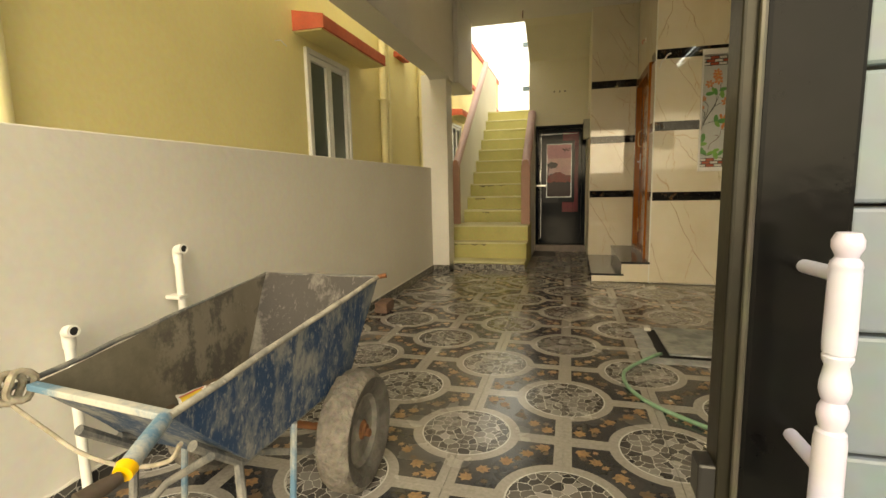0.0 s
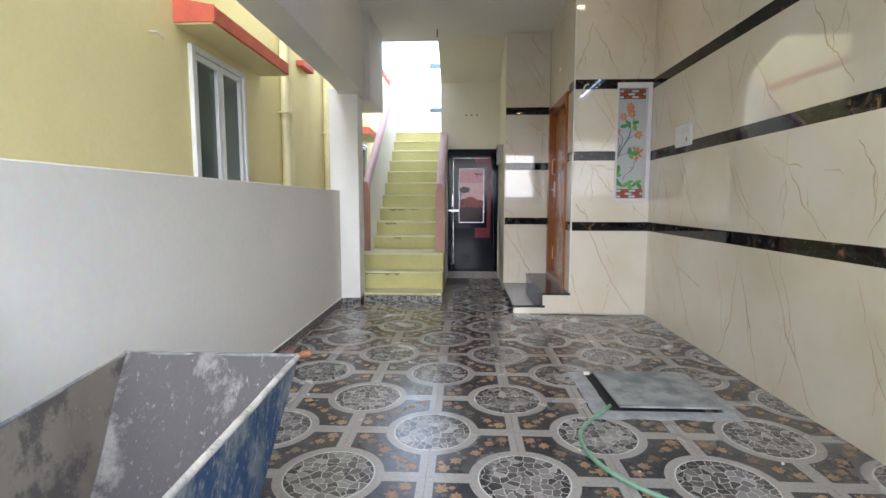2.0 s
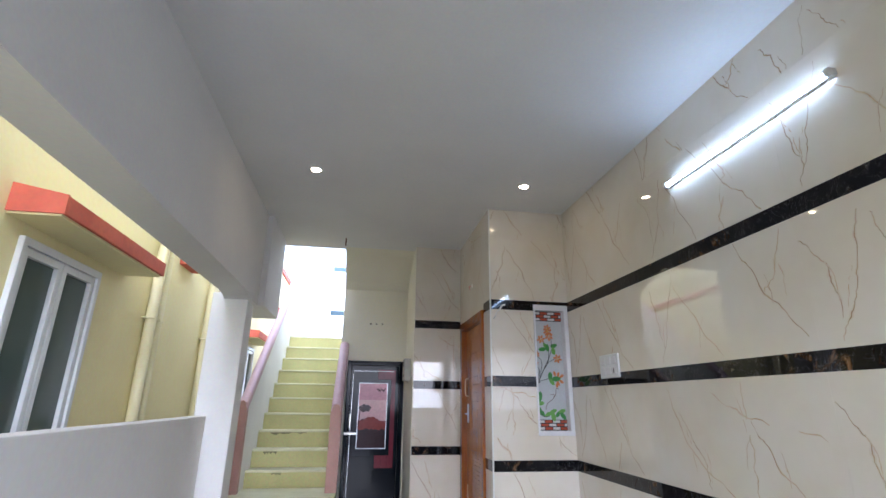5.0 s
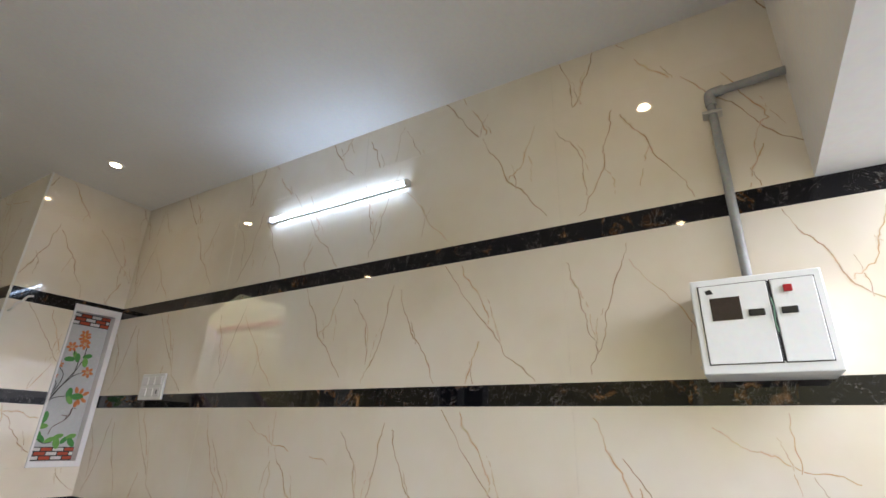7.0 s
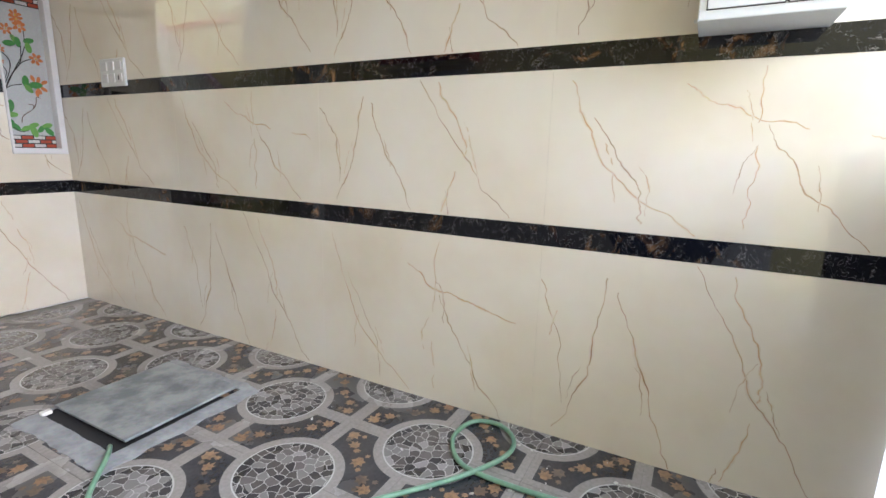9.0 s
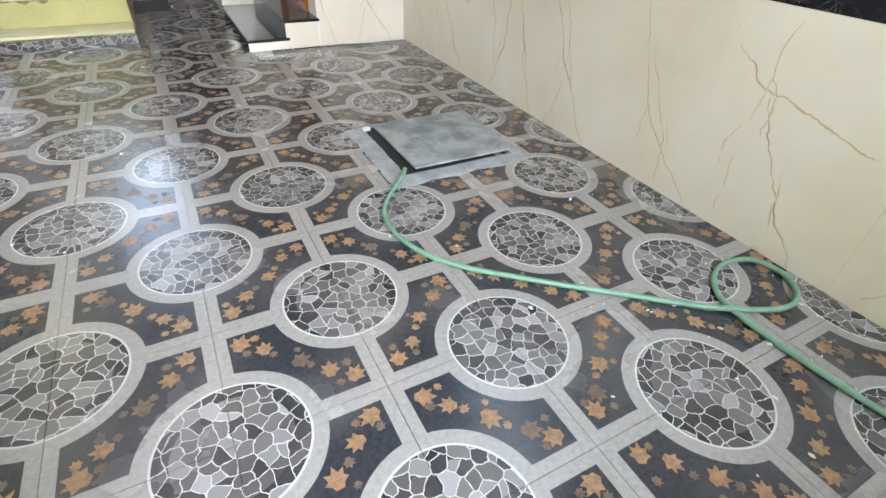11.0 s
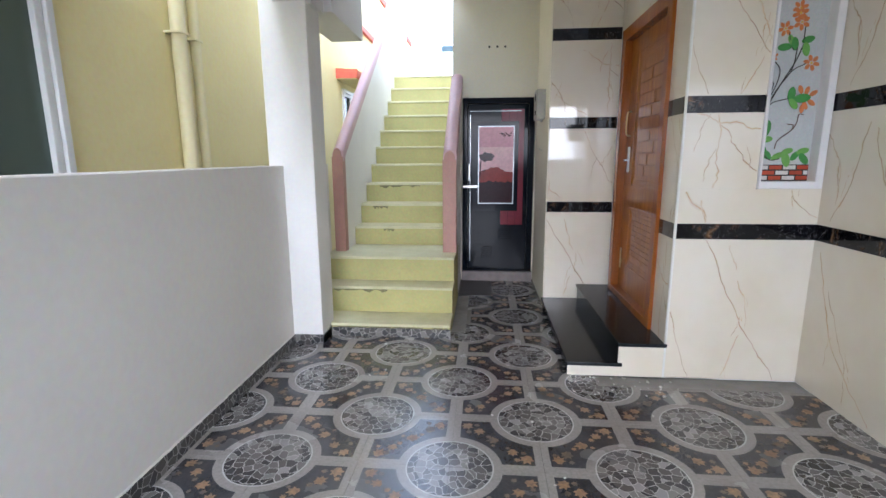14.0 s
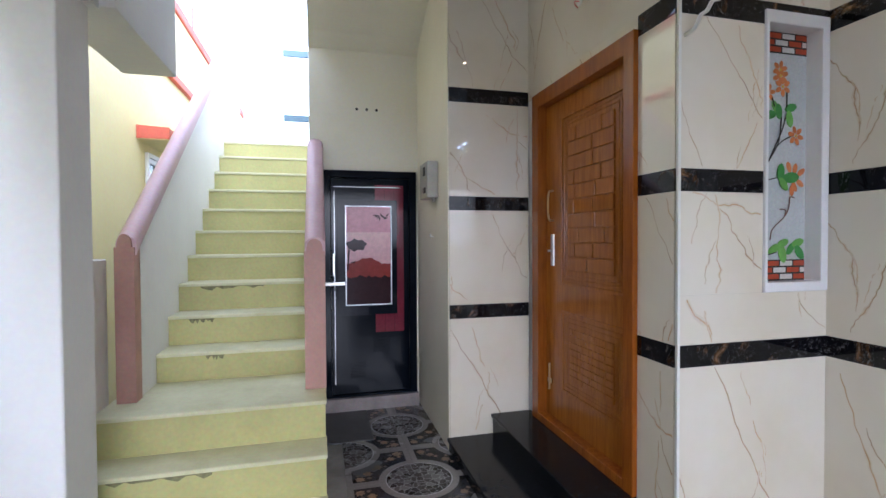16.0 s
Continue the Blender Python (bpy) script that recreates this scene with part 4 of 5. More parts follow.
def on_glass(pts, mat, name, layer=0):
    paint_coats.append(name)
    y = 1.4045 - 0.0006 * layer - 0.00004 * len(paint_coats)
    sub(name, prism([(gx0 + GW * a, gz0 + GH * b) for a, b in pts], "y", y, y + 0.0005), mat, ni)


def blob(cx, cz, rx, rz, turn=0.0, pinch=0.0, n=14):
    out = []
    for k in range(n):
        a = k * math.tau / n
        r = 1 - pinch * abs(math.sin(a))
        x, z = rx * math.cos(a) * r, rz * math.sin(a) * r
        out.append((cx + (x * math.cos(turn) - z * math.sin(turn)), cz + (x * math.sin(turn) + z * math.cos(turn)) * GW / GH))
    return out


for base in (0.0, 0.915):
    on_glass([(0, base), (1, base), (1, base + 0.085), (0, base + 0.085)], M_bkl, "outline")
    for r in range(3):
        for c in range(-1, 5):
            a, b = 0.26 * c + (0.13 if r % 2 else 0), 0.26 * c + (0.13 if r % 2 else 0) + 0.235
            a, b = max(a, 0.01), min(b, 0.99)
            if b - a > 0.03:
                on_glass([(a, base + 0.006 + 0.027 * r), (b, base + 0.006 + 0.027 * r), (b, base + 0.026 + 0.027 * r), (a, base + 0.026 + 0.027 * r)], M_bk1 if (c + r) % 2 else M_bk2, "painted_brick", 1)


def stem(pts, w=0.0032, paint=M_stem):
    line = [Vector((gx0 + GW * a, 1.3995, gz0 + GH * b)) for a, b in pts]
    sub("stem", tube(spline([(v.x, v.y, v.z) for v in line], 6), w, 5), paint, ni)


for line in ([(0.02, 0.295), (0.07, 0.37), (0.20, 0.455), (0.45, 0.55), (0.68, 0.585)], [(0.04, 0.36), (0.30, 0.50), (0.50, 0.60), (0.58, 0.66)],
             [(0.26, 0.48), (0.45, 0.56), (0.50, 0.66)], [(0.06, 0.40), (0.20, 0.49), (0.23, 0.56), (0.10, 0.605)], [(0.10, 0.445), (0.14, 0.49), (0.04, 0.53)],
             [(0.09, 0.38), (0.20, 0.402), (0.42, 0.416)], [(0.32, 0.735), (0.36, 0.70)], [(0.60, 0.76), (0.60, 0.70)], [(0.12, 0.135), (0.25, 0.108), (0.42, 0.115)]):
    stem(line, 0.0026)
M_tend = flat("brown_tendril_paint", (0.16, 0.085, 0.06))
for line in ([(0.30, 0.165), (0.35, 0.21), (0.58, 0.26), (0.66, 0.30), (0.68, 0.338), (0.77, 0.336)], [(0.58, 0.262), (0.60, 0.285), (0.49, 0.29)]):
    stem(line, 0.0024, M_tend)
for fx, fz, s in ((0.48, 0.850, 0.14), (0.49, 0.826, 0.15), (0.53, 0.783, 0.15), (0.25, 0.754, 0.14), (0.79, 0.589, 0.15), (0.08, 0.624, 0.10), (0.06, 0.548, 0.07)):
    for k in range(6):
        a = k * math.tau / 6 + fx * 5
        px, pz = max(fx + s * 0.62 * math.cos(a), 0.06), fz + s * 0.62 * math.sin(a) * GW / GH
        on_glass(blob(px, pz, s * 0.40, s * 0.25, a), M_or, "petal", 1)
    on_glass(blob(fx, fz, s * 0.16, s * 0.16), M_eye, "flower_eye", 2)
for px, pz, a in ((0.66, 0.461, 1.9), (0.78, 0.455, 1.3), (0.90, 0.442, 0.6), (0.88, 0.396, -0.6), (0.77, 0.382, -1.1), (0.72, 0.366, -1.6)):
    on_glass(blob(px, pz, 0.085, 0.045, a), M_or, "petal", 1)
for lx, lz, s, a in ((0.375, 0.700, 0.11, 2.0), (0.27, 0.667, 0.14, 0.1), (0.45, 0.682, 0.13, 1.7), (0.68, 0.700, 0.13, 0.3), (0.66, 0.655, 0.14, -1.4), (0.50, 0.438, 0.15, 1.5), (0.70, 0.418, 0.17, 0.1), (0.55, 0.391, 0.13, -0.9),
                     (0.11, 0.270, 0.17, 1.4), (0.13, 0.215, 0.13, 0.1), (0.09, 0.155, 0.12, 1.5), (0.16, 0.138, 0.14, -0.8), (0.37, 0.128, 0.13, 0.5), (0.55, 0.153, 0.12, 0.3), (0.54, 0.110, 0.16, -1.3), (0.70, 0.129, 0.12, 0.9), (0.84, 0.153, 0.13, 0.3), (0.87, 0.114, 0.14, -0.9)):
    on_glass(blob(lx, lz, s * 0.95, s * 0.56, a, 0.12), M_gr2 if int(lx * 50) % 3 == 0 else M_gr, "leaf", 2 + int(lx * 100) % 2)
tagged(ni, "tall white-framed niche with flowers and bricks painted on frosted glass", "niche")

# ---- fixtures on the marble wall ----
tl = empty("tube_light", pose(XR, -0.907, 2.725))
sub("tube", tube([(1.925, -0.36, 2.725), (1.925, -1.455, 2.725)], 0.0115, 14), M_tube, tl, "lit white tube", True)
sub("housing", box(1.937, -1.475, 2.712, XR - 0.0005, -0.34, 2.738, 0.003), M_pvc, tl)
for y in (-0.345, -1.470):
    sub("end_cap", box(1.908, y - 0.012, 2.708, XR - 0.0005, y + 0.012, 2.742, 0.004), M_pvc, tl)
tagged(tl, "lit white tube light on the marble wall", "lamp")
sw = empty("switch_board", pose(XR, 0.68, 1.57))
sub("plate", box(1.936, 0.490, 1.576, XR - 0.001, 0.770, 1.752, 0.006), M_upvc, sw, "white plastic plate")
for k in range(3):
    for j in range(2):
        sub("rocker", box(1.931, 0.515 + 0.082 * k, 1.60 + 0.075 * j, 1.937, 0.575 + 0.082 * k, 1.655 + 0.075 * j, 0.003), M_white_gloss, sw)
sub("socket", box(1.928, 0.540, 1.612, 1.9315, 0.550, 1.642), M_plastic, sw)
tagged(sw, "white plastic switch board on the marble wall", "switch")
eb = empty("electric_panel", pose(XR, -2.97, 1.61))
EX = 1.735
sub("case", box(EX + 0.006, -3.154, 1.602, XR - 0.001, -2.802, 1.904, 0.004), M_box, eb)
d1 = sub("panel_door", box(EX, -3.012, 1.632, EX + 0.008, -2.825, 1.880, 0.002), M_box, eb, "white steel door with a dark window")
d2 = sub("panel_door", box(EX, -3.132, 1.632, EX + 0.008, -3.022, 1.880, 0.002), M_box, eb, "narrow white steel door")
sub("window", box(EX - 0.002, -2.935, 1.765, EX + 0.001, -2.852, 1.838), flat("dark_brown_window", (0.035, 0.024, 0.02), 0.2), d1)
sub("handle", box(EX - 0.006, -2.995, 1.772, EX + 0.001, -2.952, 1.793, 0.003), M_plastic, d1)
sub("handle", box(EX - 0.006, -3.078, 1.772, EX + 0.001, -3.036, 1.793, 0.003), M_plastic, d2)
sub("emblem", prism([(-2.866, 1.853), (-2.846, 1.851), (-2.842, 1.864), (-2.858, 1.868)], "x", EX - 0.001, EX), M_plastic, d1)
sub("switch", box(EX - 0.008, -3.075, 1.838, EX + 0.001, -3.052, 1.860, 0.003), M_redlamp, d2, "red rocker switch")
sub("lug", lathe([(0.006, 0), (0.006, 0.01)], pose(XR - 0.005, -2.79, 1.65, 0, -90, 0), 10), M_chrome, eb)
sub("lug", lathe([(0.006, 0), (0.006, 0.01)], pose(XR - 0.005, -2.79, 1.85, 0, -90, 0), 10), M_chrome, eb)
for y0, y1 in ((-3.0145, -2.8225), (-3.1345, -3.0195)):
    sub("joint", box(EX + 0.0045, y0, 1.6295, EX + 0.0062, y1, 1.8825), M_dark, eb, "dark joint round the door")
sub("gap", box(EX + 0.001, -3.0195, 1.634, EX + 0.007, -3.0150, 1.878), M_dark, eb, "dark gap between the doors")
sub("wire", tube(spline([(EX + 0.002, -3.016, 1.825), (EX - 0.006, -3.018, 1.79), (EX - 0.005, -3.014, 1.75), (EX + 0.002, -3.018, 1.72)], 5), 0.002, 6), M_hose, eb, "thin green earth wire")
tagged(eb, "white enamelled steel electric panel on the marble wall", "electric panel")
cd = empty("conduit", pose(1.92, -2.975, 1.9))
sub("pipe", tube([(1.925, -2.977, 1.89), (1.925, -2.977, 2.715)], 0.0165, 14), M_pipe, cd, "", True)
sub("pipe", tube([(1.925, -2.995, 2.738), (1.925, -3.245, 2.752)], 0.0165, 14), M_pipe, cd, "", True)
sub("elbow", tube(spline([(1.925, -2.977, 2.68), (1.925, -2.977, 2.72), (1.925, -2.985, 2.737), (1.925, -3.03, 2.742)], 5), 0.0205, 14), M_pipe, cd, "", True)
sub("clamp", box(1.903, -3.01, 2.635, XR - 0.001, -2.94, 2.648, 0.003), M_chrome, cd)
tagged(cd, "grey plastic conduit pipe rising from the electric panel", "pipe")
for x, y in ((-0.39, 0.79), (1.375, 0.78), (1.40, -2.68), (-0.39, -2.68)):
    dl = empty("downlight", pose(x, y, ZC))
    part("ring", lathe([(0.055, 0.001), (0.055, -0.004), (0.036, -0.007), (0.036, 0.0005)], Matrix(), 28), M_white_gloss, dl)
    part("lamp", lathe([(0.034, -0.0005), (0.034, -0.005)], Matrix(), 24), M_lamp, dl, "lit warm disc")
    tagged(dl, "small round lit warm downlight in the white ceiling", "lamp", group="ceiling downlights")
tagged(part("ceiling_hook", tube([(-0.19, 2.53, ZC + 0.01), (-0.19, 2.53, 3.10)], 0.007, 8), M_rust), "rusty iron fan hook hanging from the ceiling", "hook")

# ---- floor clutter ----
mh = empty("manhole", pose(1.2, -0.66, 0))
def ragged(x0, y0, x1, y1, amount, seed, n=26):
    """A rectangle's outline with an uneven edge."""
    out = []
    for (ax, ay), (bx, by) in zip(((x0, y0), (x1, y0), (x1, y1), (x0, y1)), ((x1, y0), (x1, y1), (x0, y1), (x0, y0))):
        for k in range(n):
            p = Vector((ax + (bx - ax) * k / n, ay + (by - ay) * k / n, 0))
            out.append(p + amount * (noise.noise_vector(p * 9 + Vector((seed, 0, 0))) + 0.5 * noise.noise_vector(p * 31)))
    return out


sb = bmesh.new()
edge_out, edge_in = ragged(0.840, -1.03, 1.60, -0.340, 0.022, 3), ragged(0.938, -0.94, 1.54, -0.362, 0.004, 5)
loops = [[sb.verts.new((p.x, p.y, z)) for p in line] for line, z in ((edge_out, -0.004), (edge_out, 0.002), (edge_in, 0.006), (edge_in, -0.004))]
for lo_, hi_ in zip(loops, loops[1:]):
    for k in range(len(lo_)):
        j = (k + 1) % len(lo_)
        sb.faces.new((lo_[k], lo_[j], hi_[j], hi_[k]))
sub("surround", sb, M_cement, mh, "smeared grey cement surround")
sub("pit", box(0.938, -0.94, -0.004, 1.54, -0.362, 0.0005), M_dark, mh, "dark open gap")
lid = box(0.992, -0.932, 0.010, 1.535, -0.362, 0.022, 0.003)
bmesh.ops.rotate(lid, cent=(1.26, -0.362, 0.010), matrix=Matrix.Rotation(radians(-0.8), 3, "X"), verts=lid.verts)
sub("lid", lid, M_steel, mh, "dusty galvanised steel plate")
sub("chip", box(0.93, -0.40, 0.002, 0.97, -0.37, 0.02, 0.004), M_crumb, mh)
tagged(mh, "square steel manhole cover slightly open in the tiled floor", "manhole cover")
hose_pts = [(0.95, -0.90, 0.016), (0.90, -0.98, 0.03), (0.76, -1.13, 0.012), (0.705, -1.26, 0.012), (0.715, -1.44, 0.012), (0.81, -1.62, 0.012), (1.016, -1.811, 0.012), (1.267, -2.016, 0.012), (1.50, -2.20, 0.014), (1.68, -2.31, 0.030), (1.82, -2.29, 0.02), (1.90, -2.19, 0.012), (1.86, -2.08, 0.012), (1.71, -2.06, 0.012), (1.58, -2.15, 0.012), (1.545, -2.30, 0.012), (1.56, -2.58, 0.012), (1.605, -2.88, 0.012), (1.665, -3.14, 0.012), (1.78, -3.40, 0.012)]
tagged(part("hose", tube(spline(hose_pts, 7), 0.0100, 10), M_hose, None, "", True), "thin green plastic hose looped on the tiled floor", "hose")
bk = box(-0.055, -0.105, 0, 0.055, 0.105, 0.085, 0.009)
bmesh.ops.subdivide_edges(bk, edges=bk.edges[:], cuts=2, use_grid_fill=True)
for v in bk.verts:
    v.co += 0.008 * noise.noise_vector(v.co * 25)
tagged(part("brick", bk, M_bricks, None, "", False, pose(-1.085, -0.21, 0.001, 0, 0, 4)), "worn brown-red clay brick against the boundary wall", "brick")
tagged(part("floor_slab", box(-0.10, 2.98, -0.004, 0.21, 3.555, 0.004, 0.002), surface("dark_slate_slab", (0.07, 0.07, 0.075), (0.10, 0.10, 0.105), 8, (0.35, 0.55), 0.1, 70), None), "dark grey slab on the floor before the black door", "slab")
crumbs = bmesh.new()
rng = random.Random(11)
for k in range(125):
    if k >= 90:
        x, y = rng.uniform(0.62, 1.30), rng.uniform(1.08, 1.32)
    elif k < 55:
        x, y = rng.uniform(0.9, 1.9), rng.uniform(-3.3, -1.9)
    else:
        x, y = rng.uniform(-1.15, 1.8), rng.uniform(-1.8, 2.4)
    s = rng.uniform(0.002, 0.008)
    r = bmesh.ops.create_icosphere(crumbs, subdivisions=1, radius=s)
    bmesh.ops.transform(crumbs, matrix=pose(x, y, s * 0.5, rng.uniform(0, 90), 0, rng.uniform(0, 180)) @ Matrix.Diagonal((1.4, 0.9, 0.6, 1)), verts=r["verts"])
tagged(part("debris", crumbs, M_crumb), "white mortar crumbs scattered over the floor tiles", "debris", kind="stuff")

# ---- pipes on the boundary wall ----
for y, zt, in ((-2.745, 0.60), (-2.272, 0.80)):
    pp = empty("drain_pipe", pose(-1.15, y, 0))
    xw = -1.145
    sub("pipe", tube([(xw, y, 0.0), (xw, y, zt - 0.03)], 0.0155, 14), M_pvc, pp, "", True)
    el = tube(spline([(xw, y, zt - 0.055), (xw, y, zt - 0.02), (xw + 0.008, y - 0.006, zt), (xw + 0.045, y - 0.014, zt + 0.006)], 5), 0.0195, 14)
    sub("elbow", el, M_pvc, pp, "", True)
    sub("mouth", lathe([(0.0135, 0), (0.0135, 0.002)], pose(xw + 0.0455, y - 0.014, zt + 0.006) @ Matrix.Rotation(radians(90), 4, "Y"), 14), M_dark, pp, "dark open pipe end")
    sub("clamp", box(XL, y - 0.03, zt - 0.205, xw + 0.018, y + 0.02, zt - 0.188, 0.004), M_pvc, pp)
    tagged(pp, "upright white plastic drain pipe with an open elbow beside the wall", "pipe", group="drain pipes on the boundary wall")

# ---- gate leaf ----
gt = empty("gate", pose(1.2, -3.54, 0))
GY = -3.56
sub("stile", box(0.518, GY, 0.03, 0.568, GY + 0.036, 1.25, 0.003), M_gateblack, gt, "black painted steel stile, scratched")
sub("edge_strip", box(0.507, GY + 0.004, 0.03, 0.518, GY + 0.030, 1.25, 0.002), surface("dull_bronze_edge", (0.022, 0.020, 0.012), (0.012, 0.011, 0.008), 10, (0.3, 0.45), 0.1, 60, metal=0.5), gt, "dull bronze edge strip")
for k in range(14):
    z0 = 0.115 + 0.0758 * k
    sub("board", box(0.568, GY + 0.006, z0, 1.86, GY + 0.028, z0 + 0.0735, 0.0025), M_gateblue, gt)
sub("rail", box(0.568, GY, 0.04, 1.86, GY + 0.034, 0.113, 0.003), M_gateblack, gt)
sub("rail", box(0.568, GY, 1.18, 1.86, GY + 0.034, 1.25, 0.003), M_gateblue, gt)
sub("stile", box(1.86, GY, 0.03, 1.925, GY + 0.036, 1.25, 0.003), M_gateblue, gt)
sub("edge_bead", tube([(0.5165, GY + 0.001, 0.03), (0.5165, GY + 0.001, 1.25)], 0.0022, 8), surface("dull_steel_bead", (0.10, 0.096, 0.08), (0.05, 0.047, 0.04), 9, (0.3, 0.5), 0.1, 50, metal=0.7), gt, "dull steel edge bead", True)
hx, hy = 0.5425, -3.608
prof = [(0.0008, 1.0138), (0.0062, 1.0134), (0.0083, 1.01), (0.0083, 1.0061), (0.0065, 1.003), (0.0058, 1.0015), (0.0082, 0.9992), (0.0086, 0.9969), (0.0081, 0.9953), (0.0085, 0.9938), (0.0089, 0.9592), (0.0085, 0.9538), (0.0075, 0.953), (0.0085, 0.9518), (0.0082, 0.9499), (0.0065, 0.9468), (0.0077, 0.9414), (0.0086, 0.9376), (0.0086, 0.9337), (0.0073, 0.9299), (0.0062, 0.9284), (0.0083, 0.9245), (0.0086, 0.9199), (0.0073, 0.916), (0.0065, 0.9137), (0.0085, 0.9122), (0.0086, 0.9099), (0.0091, 0.9076), (0.0094, 0.8552), (0.0089, 0.849), (0.0065, 0.846), (0.0086, 0.8413), (0.0086, 0.8336), (0.0039, 0.8298), (0.0008, 0.829)]
prof = [(r * 0.79, z) for r, z in prof]
sub("handle", lathe(prof, pose(hx, hy, 0), 24), M_handle, gt, "white turned baluster handle", True)
for z in (0.992, 0.888):
    sub("stub", tube([(0.545, GY + 0.001, z - 0.003), (hx, hy, z)], 0.0040, 12), M_handle, gt, "", True)
sub("bolt", box(0.497, GY + 0.006, 0.828, 0.509, GY + 0.026, 0.855, 0.002), M_plastic, gt)
tagged(gt, "closed pale blue gate leaf with black stile and white handle", "gate")

# ---- wheelbarrow ----
wb = empty("wheelbarrow", pose(-0.55, -2.6, 0))
top = [(-0.335, -3.165, 0.605), (-0.318, -2.14, 0.685), (-0.825, -2.145, 0.685), (-0.765, -3.115, 0.605)]
bot = [(-0.372, -2.90, 0.35), (-0.368, -2.33, 0.345), (-0.800, -2.35, 0.345), (-0.780, -2.88, 0.35)]


def sheet(quads, thick, cuts, dent, mat_slot=None):
    """Sheet metal: quads cut fine, dented, given thickness."""
    b = bmesh.new()
    for n, q in enumerate(quads):
        q = [Vector(v) for v in q]
        grid = [[b.verts.new((q[0].lerp(q[1], i / cuts)).lerp(q[3].lerp(q[2], i / cuts), j / cuts)) for j in range(cuts + 1)] for i in range(cuts + 1)]
        for i in range(cuts):
            for j in range(cuts):
                b.faces.new((grid[i][j], grid[i + 1][j], grid[i + 1][j + 1], grid[i][j + 1])).material_index = mat_slot[n] if mat_slot else 0
    bmesh.ops.remove_doubles(b, verts=b.verts[:], dist=0.001)
    for v in b.verts:
        v.co += dent * noise.noise_vector(v.co * 6.0)
    bmesh.ops.recalc_face_normals(b, faces=b.faces[:])
    return b


quads = [(top[0], top[1], bot[1], bot[0]), (top[1], top[2], bot[2], bot[1]), (top[2], top[3], bot[3], bot[2]), (top[3], top[0], bot[0], bot[3]), (bot[0], bot[1], bot[2], bot[3])]
INSIDE_CUTS = 56
inner = sheet([[Vector(v) + Vector((0.004 * (1 if v[0] < -0.55 else -1), 0.004 * (1 if v[1] < -2.6 else -1), 0.004)) for v in q] for q in quads], 0, INSIDE_CUTS, 0.006, (0, 1, 0, 0, 2))
for f in inner.faces:
    c = f.calc_center_median()
    if f.material_index == 0 and c.z < 0.375 + 0.03 * noise.noise(c * 9.0) + 0.02 * noise.noise(c * 40.0):
        f.material_index = 3
outer = sheet(quads, 0, 10, 0.006)
sub("tray_inside", inner, [M_tray, M_trayend, M_powder, M_sand], wb, "cement-caked inside of the tray", True)
sub("tray", outer, M_bluesteel, wb, "scraped dark blue sheet-steel tray", True)


def wobbly(a, b, r, n=14, amount=0.004, seed=0):
    a, b = Vector(a), Vector(b)
    pts = []
    for k in range(n + 1):
        p = a.lerp(b, k / n)
        pts.append(p + amount * noise.noise_vector(p * 9 + Vector((seed, 0, 0))))
    return pts


sub("rim", tube(wobbly(top[0], top[1], 0, seed=1), 0.0085, 10), M_lip, wb, "", True)
sub("handle_tube", tube(wobbly((-0.282, -3.305, 0.594), (-0.333, -3.18, 0.606), 0, 6, 0.001), 0.0155, 12), M_palesteel, wb, "battered pale blue tube", True)
sub("rim", tube(wobbly((-0.79, -3.40, 0.585), top[2], 0, seed=2), 0.007, 10), M_greysteel, wb, "", True)
sub("rim", tube(wobbly(top[1], top[2], 0, seed=3), 0.006, 10), M_greysteel, wb, "", True)
sub("cross_bar", box(-0.0, -0.012, -0.008, 0.435, 0.012, 0.008, 0.003), M_palesteel, wb, "pale blue chipped cross bar").matrix_basis = Matrix.Translation((-0.765, -3.115, 0.607)) @ Matrix.Rotation(radians(-7.0), 4, "Z")
sub("corner_bolt", tube([(-0.318, -2.145, 0.685), (-0.285, -2.135, 0.69)], 0.009, 8), M_rust, wb)
sub("handle", tube([(-0.281, -3.307, 0.594), (-0.275, -3.322, 0.590)], [0.0180, 0.0155], 14), M_cap, wb, "yellow plastic end cap", True)
sub("grip", tube([(-0.277, -3.324, 0.587), (-0.283, -3.350, 0.585), (-0.291, -3.385, 0.583)], [0.010, 0.0135, 0.0145], 12), surface("worn_brown_rubber", (0.035, 0.024, 0.018), (0.06, 0.045, 0.035), 14, (0.6, 0.8), 0.4, 60), wb, "worn brown rubber grip", True)
for xs in (-0.40, -0.73):
    sub("leg", tube([(xs, -2.91, 0.36), (xs + (0.03 if xs > -0.5 else -0.03), -2.93, 0.0)], 0.012, 8), M_greysteel, wb)
    sub("strut", tube([(xs, -2.95, 0.40), (xs + (0.02 if xs > -0.5 else -0.02), -2.60, 0.20)], 0.010, 8), M_greysteel, wb)
    sub("strut", tube([(xs + 0.03 * (1 if xs > -0.5 else -1), -2.70, 0.35), (xs + 0.03 * (1 if xs > -0.5 else -1), -2.74, 0.02)], 0.010, 8), M_palesteel, wb)
    sub("frame_bar", tube([(xs, -3.05, 0.47), (xs, -2.90, 0.34), (xs, -2.42, 0.33)], 0.013, 8), M_greysteel, wb)
sub("brace", tube([(-0.40, -2.93, 0.10), (-0.73, -2.93, 0.10)], 0.010, 8), M_greysteel, wb)
sub("brace", tube([(-0.38, -3.02, 0.43), (-0.60, -2.94, 0.28), (-0.74, -2.93, 0.14)], 0.010, 8), M_greysteel, wb)
sub("axle", tube([(-0.245, -2.44, 0.195), (-0.905, -2.44, 0.195)], 0.014, 10), M_rust, wb)
